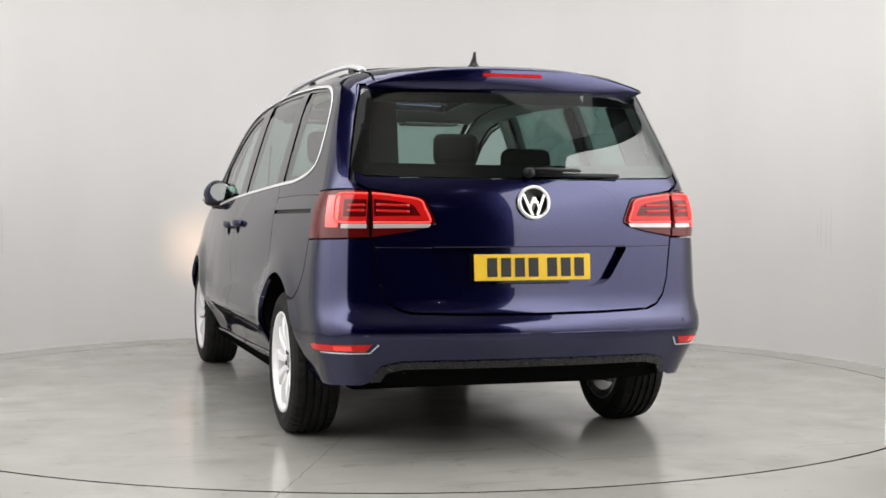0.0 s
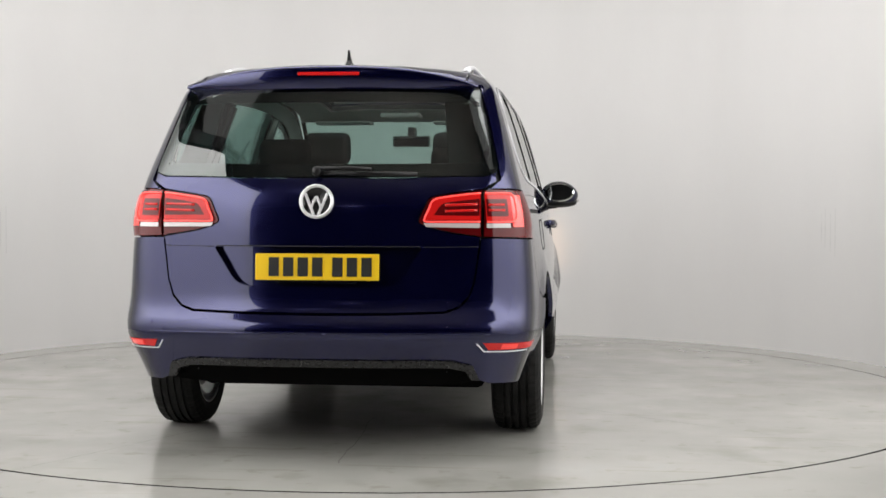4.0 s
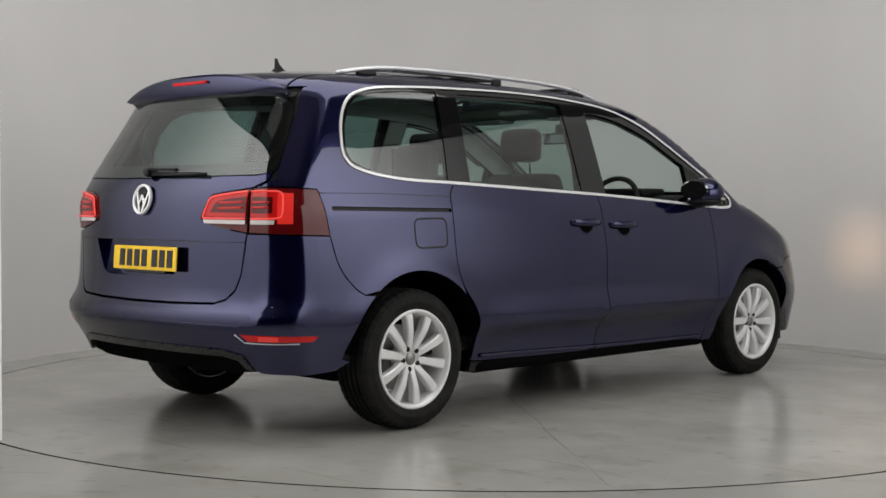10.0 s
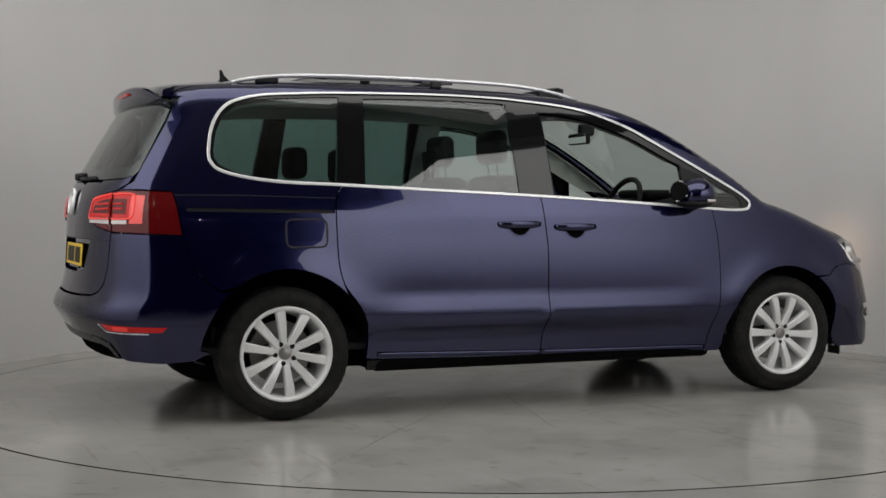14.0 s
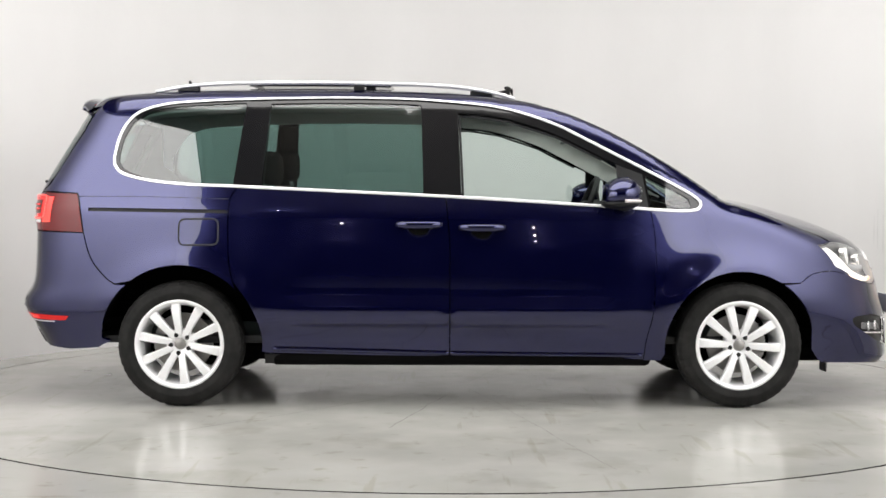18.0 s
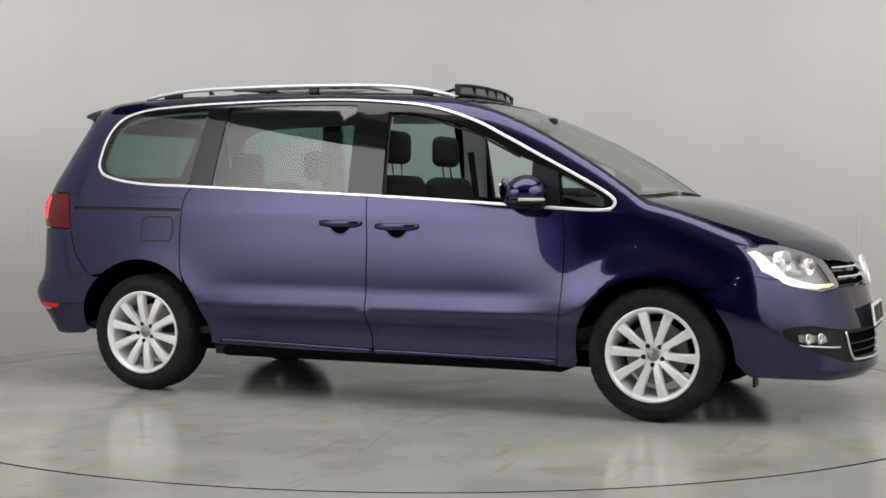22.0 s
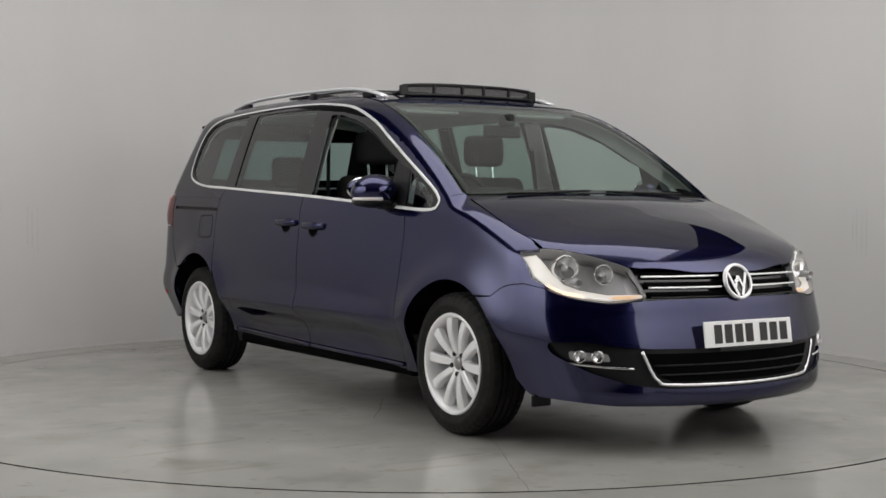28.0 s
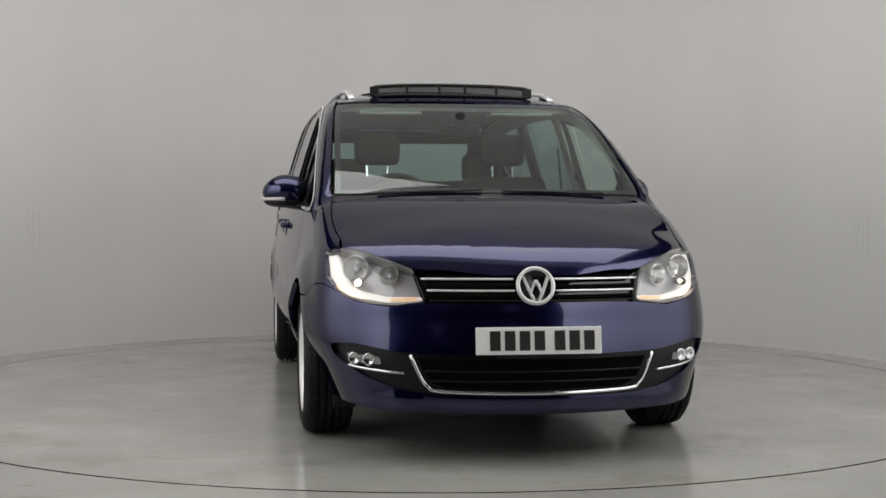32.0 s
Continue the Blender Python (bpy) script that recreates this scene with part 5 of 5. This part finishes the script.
for z, w in ((0.338, 0.43), (0.378, 0.455)):
    strip("slat", "front", [(x, z) for x in np.linspace(-w, w, 15)], 0.007, BLACK, low_grille, out=-0.010, flat=0.9)
SIDELIGHT = bpy.data.materials.new("sidelight")
SIDELIGHT.use_nodes = True
bsdf(SIDELIGHT).inputs["Emission Color"].default_value = (1.0, 0.70, 0.45, 1)
bsdf(SIDELIGHT).inputs["Emission Strength"].default_value = 2.6
BULB = bpy.data.materials.new("lit_bulb")
BULB.use_nodes = True
bsdf(BULB).inputs["Emission Color"].default_value = (1.0, 0.62, 0.36, 1)
bsdf(BULB).inputs["Emission Strength"].default_value = 4200
DAYLIGHT = shade("light_guide", (0.85, 0.84, 0.82), 0.3)
bsdf(DAYLIGHT).inputs["Emission Color"].default_value = (1.0, 0.93, 0.84, 1)
bsdf(DAYLIGHT).inputs["Emission Strength"].default_value = 0.9
WARM = shade("warm_indicator", (0.85, 0.55, 0.34), 0.3)
bsdf(WARM).inputs["Emission Color"].default_value = (1.0, 0.60, 0.34, 1)
bsdf(WARM).inputs["Emission Strength"].default_value = 0.8
SILVERED = shade("silvered_bowl", (0.88, 0.88, 0.87), 0.24, 1.0)
BOWL = shade("lamp_bowl", (0.42, 0.42, 0.43), 0.35, 0.3)
heads = [o for o in car.children if o.name.startswith("headlamp")]
for i, s in enumerate((False, True)):
    k = -1 if s else 1
    H = heads[i]
    inner = [tuple(v) for v in to2("nose", to3("front", dense(rounded([(0.80, 0.84, 0.02), (0.74, 0.85, 0.02), (0.60, 0.815, 0.04), (0.50, 0.775, 0.01), (0.468, 0.69, 0.01), (0.60, 0.675, 0.03), (0.72, 0.69, 0.03), (0.80, 0.745, 0.03)]), 0.02)))]
    skin("bezel", "nose", inner, BOWL, H, out=-0.055, deep=0.004, mirror=s, grid=0.03, label="grey lamp bezel")
    for x, z, r in ((0.716, 0.782, 0.052), (0.588, 0.756, 0.040)):
        p = to3("front", [(x, z)])[0]
        m = Matrix.Translation((k * p[0] * 0.985, p[1] - 0.03, z)) @ Matrix.Rotation(-0.35 * k, 4, "Z")
        lamp = part("lamp_reflector", lathe([(0.0, -0.035), (r * 0.5, -0.03), (r * 0.85, -0.012), (r, 0.008), (r * 1.04, 0.010), (r * 1.07, 0.0), (r * 1.07, -0.03)], 32, "Y", m=m), SILVERED, H, "", True)
        part("bulb", lathe([(0.0, 0.0), (r * 0.26, -0.004), (r * 0.3, -0.03)], 18, "Y", m=m), SATIN, lamp, "", True)
    guide = [tuple(v) for v in to2("nose", to3("front", dense([(0.824, 0.838), (0.785, 0.850), (0.772, 0.77), (0.745, 0.722), (0.70, 0.700), (0.60, 0.680), (0.462, 0.682), (0.458, 0.668), (0.60, 0.654), (0.72, 0.668), (0.79, 0.70), (0.822, 0.75)], 0.02)))]
    skin("daylight_guide", "nose", guide, DAYLIGHT, H, out=-0.02, deep=0.02, mirror=s, grid=0.025, label="white light guide of the headlamp")
    skin("sidelight", "nose", [tuple(v) for v in to2("nose", to3("front", dense(rounded([(0.795, 0.722, 0.01), (0.755, 0.692, 0.01), (0.69, 0.676, 0.01), (0.69, 0.664, 0.004), (0.75, 0.676, 0.01), (0.80, 0.706, 0.01)]), 0.01)))], SIDELIGHT, H, out=-0.0185, deep=0.002, mirror=s, grid=0.02, gap=0, label="lit warm white sidelight")
    p = to3("front", [(0.700, 0.724)])[0]
    m = Matrix.Translation((k * p[0], p[1], 0.724))
    # tube added to narrow the bulb's beam on the wall, no part of the lamp
    shroud = part("beam_tube", lathe([(0.0165, 0.012), (0.0150, 0.012), (0.0145, -0.066), (0.0, -0.066), (0.0, -0.070), (0.0165, -0.070), (0.0165, 0.012)], 24, "Y", m=m), BOWL, H, "", True)
    part("bulb", lathe([(0.0, -0.056), (0.008, -0.056), (0.0135, -0.058)], 20, "Y", m=m), BULB, shroud, "lit warm bulb", True)
    skin("indicator", "nose", [tuple(v) for v in to2("nose", to3("front", dense([(0.59, 0.671), (0.48, 0.677), (0.476, 0.666), (0.52, 0.659), (0.585, 0.659)], 0.01)))], WARM, H, out=-0.016, deep=0.002, mirror=s, grid=0.02, gap=0, label="warm amber indicator")
    fogp = [tuple(v) for v in to2("nose", to3("front", dense(rounded([(0.765, 0.440), (0.635, 0.433), (0.625, 0.394), (0.755, 0.396)], 0.012), 0.02)))]
    fog = skin("fog_lamp", "nose", fogp, LENS, fb, out=-0.002, deep=0.02, mirror=s, grid=0.03, label="clear fog lamp")
    skin("fog_bowl", "nose", fogp, BOWL, fog, out=-0.0165, deep=0.002, mirror=s, grid=0.03)
    for x in (0.667, 0.722):
        p = to3("front", [(x, 0.417)])[0]
        part("fog_reflector", lathe([(0.0, -0.01), (0.015, -0.006), (0.025, 0.006), (0.027, 0.0)], 20, "Y", m=Matrix.Translation((k * p[0], p[1] - 0.012, 0.417)) @ Matrix.Rotation(-0.4 * k, 4, "Z")), CHROME, fog, "", True)
    strip("fog_trim", "nose", [tuple(v) for v in to2("nose", to3("front", dense(bend([(0.795, 0.392), (0.74, 0.383), (0.65, 0.374), (0.535, 0.366)], 4), 0.03, False)))], 0.010, CHROME, fb, out=-0.006, mirror=s, label="chrome fog lamp strip")
    skin("parking_sensor", "front", [(0.335 + 0.011 * math.cos(a), 0.551 + 0.011 * math.sin(a)) for a in np.linspace(0, 2 * math.pi, 15)[:-1]], PAINT, fb, out=0.0015, deep=0.004, mirror=s, gap=0, grid=0.05)
    skin("parking_sensor", "front", [(0.70 + 0.010 * math.cos(a), 0.556 + 0.011 * math.sin(a)) for a in np.linspace(0, 2 * math.pi, 15)[:-1]], PAINT, fb, out=0.0015, deep=0.004, mirror=s, gap=0, grid=0.05)
    # mud flap lip under the bumper
    part("bumper_lip", box((0.10, 0.014, 0.05), (0.74 * k, 1.975, 0.205), 0.005), BLACK, fb)
    wa = tube(on_body("top", [(k * 0.3 - 0.26, 1.428), (k * 0.3 - 0.05, 1.44), (k * 0.3 + 0.24, 1.437)], 0.006), 0.007, 8, 0.8)
    part("windscreen_wiper", wa, BLACK, car, "black windscreen wiper", True)

# ---- inside the car ----
for s in (False, True):
    k = -1 if s else 1
    card = [(-1.12, 1.13), (-0.03, 1.085), (1.03, 1.02), (1.03, 0.35), (-0.9, 0.35), (-1.12, 0.8)]
    skin("door_card", SIDE, card, TRIMGREY, car, out=-0.06, deep=0.01, gap=0, mirror=s, grid=0.1, label="dark grey inner door trim")
    skin("side_trim", SIDE, [(-1.9, 1.1), (-1.7, 1.19), (-1.4, 1.14), (-1.12, 1.135), (-1.12, 0.8), (-1.9, 0.8)], TRIMGREY, car, out=-0.06, deep=0.01, gap=0, mirror=s, grid=0.1, label="dark grey load area trim")
    lin = e_screen[2:] + e_roof[1:] + [(-1.84, 1.54), (-1.84, 1.30), (-1.74, 1.24), (-1.76, 1.35)] + [(y, z - 0.05) for y, z in DLO_TOP[14:-10]]
    skin("inner_lining", SIDE, lin, LINING, car, out=-0.04, deep=-0.01, gap=0.012, mirror=s, grid=0.08, label="pale grey inner pillar lining")
    skin("rear_pillar_trim", "rear", [(0.55, 1.19), (0.71, 1.19), (0.645, 1.53), (0.51, 1.53)], TRIMGREY, car, out=-0.07, deep=0.01, gap=0, mirror=s, grid=0.1, label="dark grey rear pillar trim")
    for y0, y1, top in ((-1.10, -0.99, 1.56), (-0.13, 0.015, 1.56)):
        skin("pillar_trim", SIDE, [(y0, 1.12), (y1, 1.11), (y1 + 0.03, top), (y0 + 0.03, top)], LINING if y0 > -0.5 else TRIMGREY, car, out=-0.035, deep=0.01, gap=0, mirror=s, grid=0.08, label="inner pillar trim")
headliner = ROOF_EDGE + [(0.4, -1.95), (0, -1.96), (-0.4, -1.95)] + roof_front + SCREEN_TOP[::-1][1:-1]
skin("headliner", "top", headliner, LINING, car, holes=[rounded([(0.41, 0.235), (-0.41, 0.235), (-0.41, -0.33), (0.41, -0.33)], 0.04)], out=-0.05, deep=-0.02, gap=0.01, grid=0.1, label="pale grey roof lining")
part("cabin_floor", box((1.62, 3.6, 0.04), (0, -0.25, 0.345), 0.01), TRIMGREY, car, "dark cabin floor")
part("load_floor", box((1.1, 0.5, 0.35), (0, -1.95, 0.52), 0.02), TRIMGREY, car, "dark load floor")
bm = bmesh.new()
sec = [(1.30, 1.04), (1.12, 1.085), (0.95, 1.10), (0.83, 1.07), (0.80, 0.98), (0.86, 0.85), (0.9, 0.6), (1.3, 0.5)]
rows = [[bm.verts.new((x, y + 0.02 - 0.10 * abs(x / 0.75) ** 2 * (y > 1.0), z)) for y, z in sec] for x in np.linspace(-0.76, 0.76, 13)]
for a, b in zip(rows, rows[1:]):
    for i in range(len(sec) - 1):
        bm.faces.new((a[i], a[i + 1], b[i + 1], b[i]))
bmesh.ops.recalc_face_normals(bm, faces=bm.faces[:])
dash = part("dashboard", bm, TRIMGREY, car, "dark grey dashboard", True)
part("instrument_hood", box((0.36, 0.22, 0.05), (0.37, 0.93, 1.115), 0.02, seg=3), TRIMGREY, dash)
bm = bmesh.new()
ring = [(0.37 + 0.185 * math.cos(a), 0.735 + 0.075 * math.sin(a), 1.03 + 0.17 * math.sin(a)) for a in np.linspace(0, 2 * math.pi, 37)[:-1]]
sw = part("steering_wheel", tube(ring, 0.016, 8, closed=True, up=(0, -0.9, 0.4)), TRIMGREY, car, "black steering wheel", True)
part("wheel_boss", box((0.16, 0.05, 0.12), (0.37, 0.75, 1.02), 0.02, m=None), TRIMGREY, sw)
part("wheel_spoke", box((0.34, 0.02, 0.035), (0.37, 0.74, 1.035), 0.008), SATIN, sw)
part("steering_column", tube([(0.37, 0.77, 1.0), (0.37, 0.98, 0.94)], 0.04, 10), TRIMGREY, sw)


def seat(name, m, label, wide=0.50, tall=0.62):
    """Origin on the floor below the middle of the cushion; it faces +y."""
    cushion = box((wide, 0.52, 0.17), (0, 0.05, 0.45), 0.06, seg=3)
    s = part(name, cushion, FABRIC, car, label, True)
    back = box((wide, 0.14, tall), (0, 0, tall / 2), 0.06, seg=3, m=pose(0, -0.24, 0.44, 14))
    part("backrest", back, FABRIC, s, "", True)
    for k in (1, -1):
        part("bolster", box((0.08, 0.18, tall * 0.7), (k * (wide / 2 - 0.04), 0.03, tall * 0.42), 0.035, seg=3, m=pose(0, -0.24, 0.44, 14)), FABRIC, s, "", True)
        part("headrest_post", tube([(k * 0.06, -0.385, 0.44 + tall - 0.06), (k * 0.06, -0.405, 0.44 + tall + 0.08)], 0.006, 8), CHROME, s, "chrome headrest post")
    hr = box((0.265, 0.10, 0.185), (0, -0.405, 0.44 + tall + 0.14), 0.045, seg=4)
    part("headrest", hr, FABRIC, s, "", True)
    part("seat_base", box((wide * 0.8, 0.42, 0.2), (0, 0.04, 0.29), 0.02), TRIMGREY, s)
    s.matrix_basis = m
    return s


seat("front_seat", pose(0.37, 0.32, 0.13), "dark fabric front seat with headrest", 0.52, 0.66)
seat("front_seat", pose(-0.37, 0.32, 0.13), "dark fabric front seat with headrest", 0.52, 0.66)
for x, h in ((0.46, 0.56), (0.0, 0.40), (-0.42, 0.60)):
    seat("middle_seat", pose(x, -0.58, 0.11), "dark fabric second-row seat with headrest", 0.42, h)
rvm = part("inner_mirror", box((0.235, 0.03, 0.068), (0.02, 0.655, 1.445), 0.012, seg=3), BLACK, car, "black inner rear-view mirror")
part("mirror_glass", box((0.215, 0.003, 0.052), (0.02, 0.639, 1.445), 0.001), bpy.data.materials["mirror_glass"], rvm)
part("mirror_stem", box((0.05, 0.10, 0.07), (0.02, 0.70, 1.50), 0.015), BLACK, rvm)
part("overhead_console", box((0.24, 0.2, 0.03), (0, 0.36, 1.585), 0.012), LINING, car, "pale grey overhead console")
for k in (1, -1):
    part("sun_visor", box((0.34, 0.15, 0.018), (0.36 * k, 0.42, 1.545), 0.008, m=None), LINING, car, "pale grey sun visor")
    part("seat_belt", tube([(0.70 * k, -0.05, 1.38), (0.72 * k, -0.02, 1.1), (0.70 * k, 0.0, 0.6)], 0.022, 6, 0.12, up=(1, 0, 0)), TRIMGREY, car, "dark seat belt")

# ---- cracks and marks in the turntable's concrete ----
CRACK = shade("crack_filler", (0.10, 0.09, 0.08), 0.8)
rnd = random.Random(4)


def crack(a, b, width):
    n = max(6, int((Vector(b) - Vector(a)).length / 0.05))
    d = (Vector(b) - Vector(a)).normalized()
    side = Vector((-d.y, d.x))
    bm = bmesh.new()
    prev, off = None, 0.0
    for i in range(n + 1):
        off = off * 0.85 + rnd.uniform(-0.006, 0.006)
        p = Vector(a).lerp(Vector(b), i / n) + side * off
        w = width * rnd.uniform(0.3, 1.2)
        cur = [bm.verts.new((*(p + side * w), 0.0008)), bm.verts.new((*(p - side * w), 0.0008))]
        if prev:
            bm.faces.new((prev[0], prev[1], cur[1], cur[0]))
        prev = cur
    bmesh.ops.recalc_face_normals(bm, faces=bm.faces[:])
    part("crack", bm, CRACK, table, "thin dark crack")


for a, b, w in (((0.3, -0.2), (1.6, -1.26), 0.0035), ((1.3, -1.02), (2.3, -1.8), 0.0018), ((0.4, -0.02), (1.5, -0.31), 0.0028), ((0.1, 0.1), (2.5, 0.65), 0.0022), ((-0.4, -0.9), (-1.25, -2.85), 0.002),
                ((0.02, -1.2), (0.06, -2.4), 0.0025), ((0.3, 0.8), (1.27, 2.68), 0.0018), ((-0.2, 0.1), (-2.2, 0.7), 0.002), ((0.2, 0.9), (0.95, 0.2), 0.0022), ((-0.3, 0.5), (-1.0, 2.4), 0.002), ((0.5, 0.3), (0.9, 0.9), 0.004)):
    crack(a, b, w)


def motions():
    """The turntable turns at an even pace, and the car on it."""
    walk(table, [(t, pose(0, 0, 0, 0, 0, a)) for t, a in TURN])
    walk(car, [(t, pose(0, 0, 0, 0, 0, a) @ pose(-0.053, 0, 0)) for t, a in TURN])


motions()
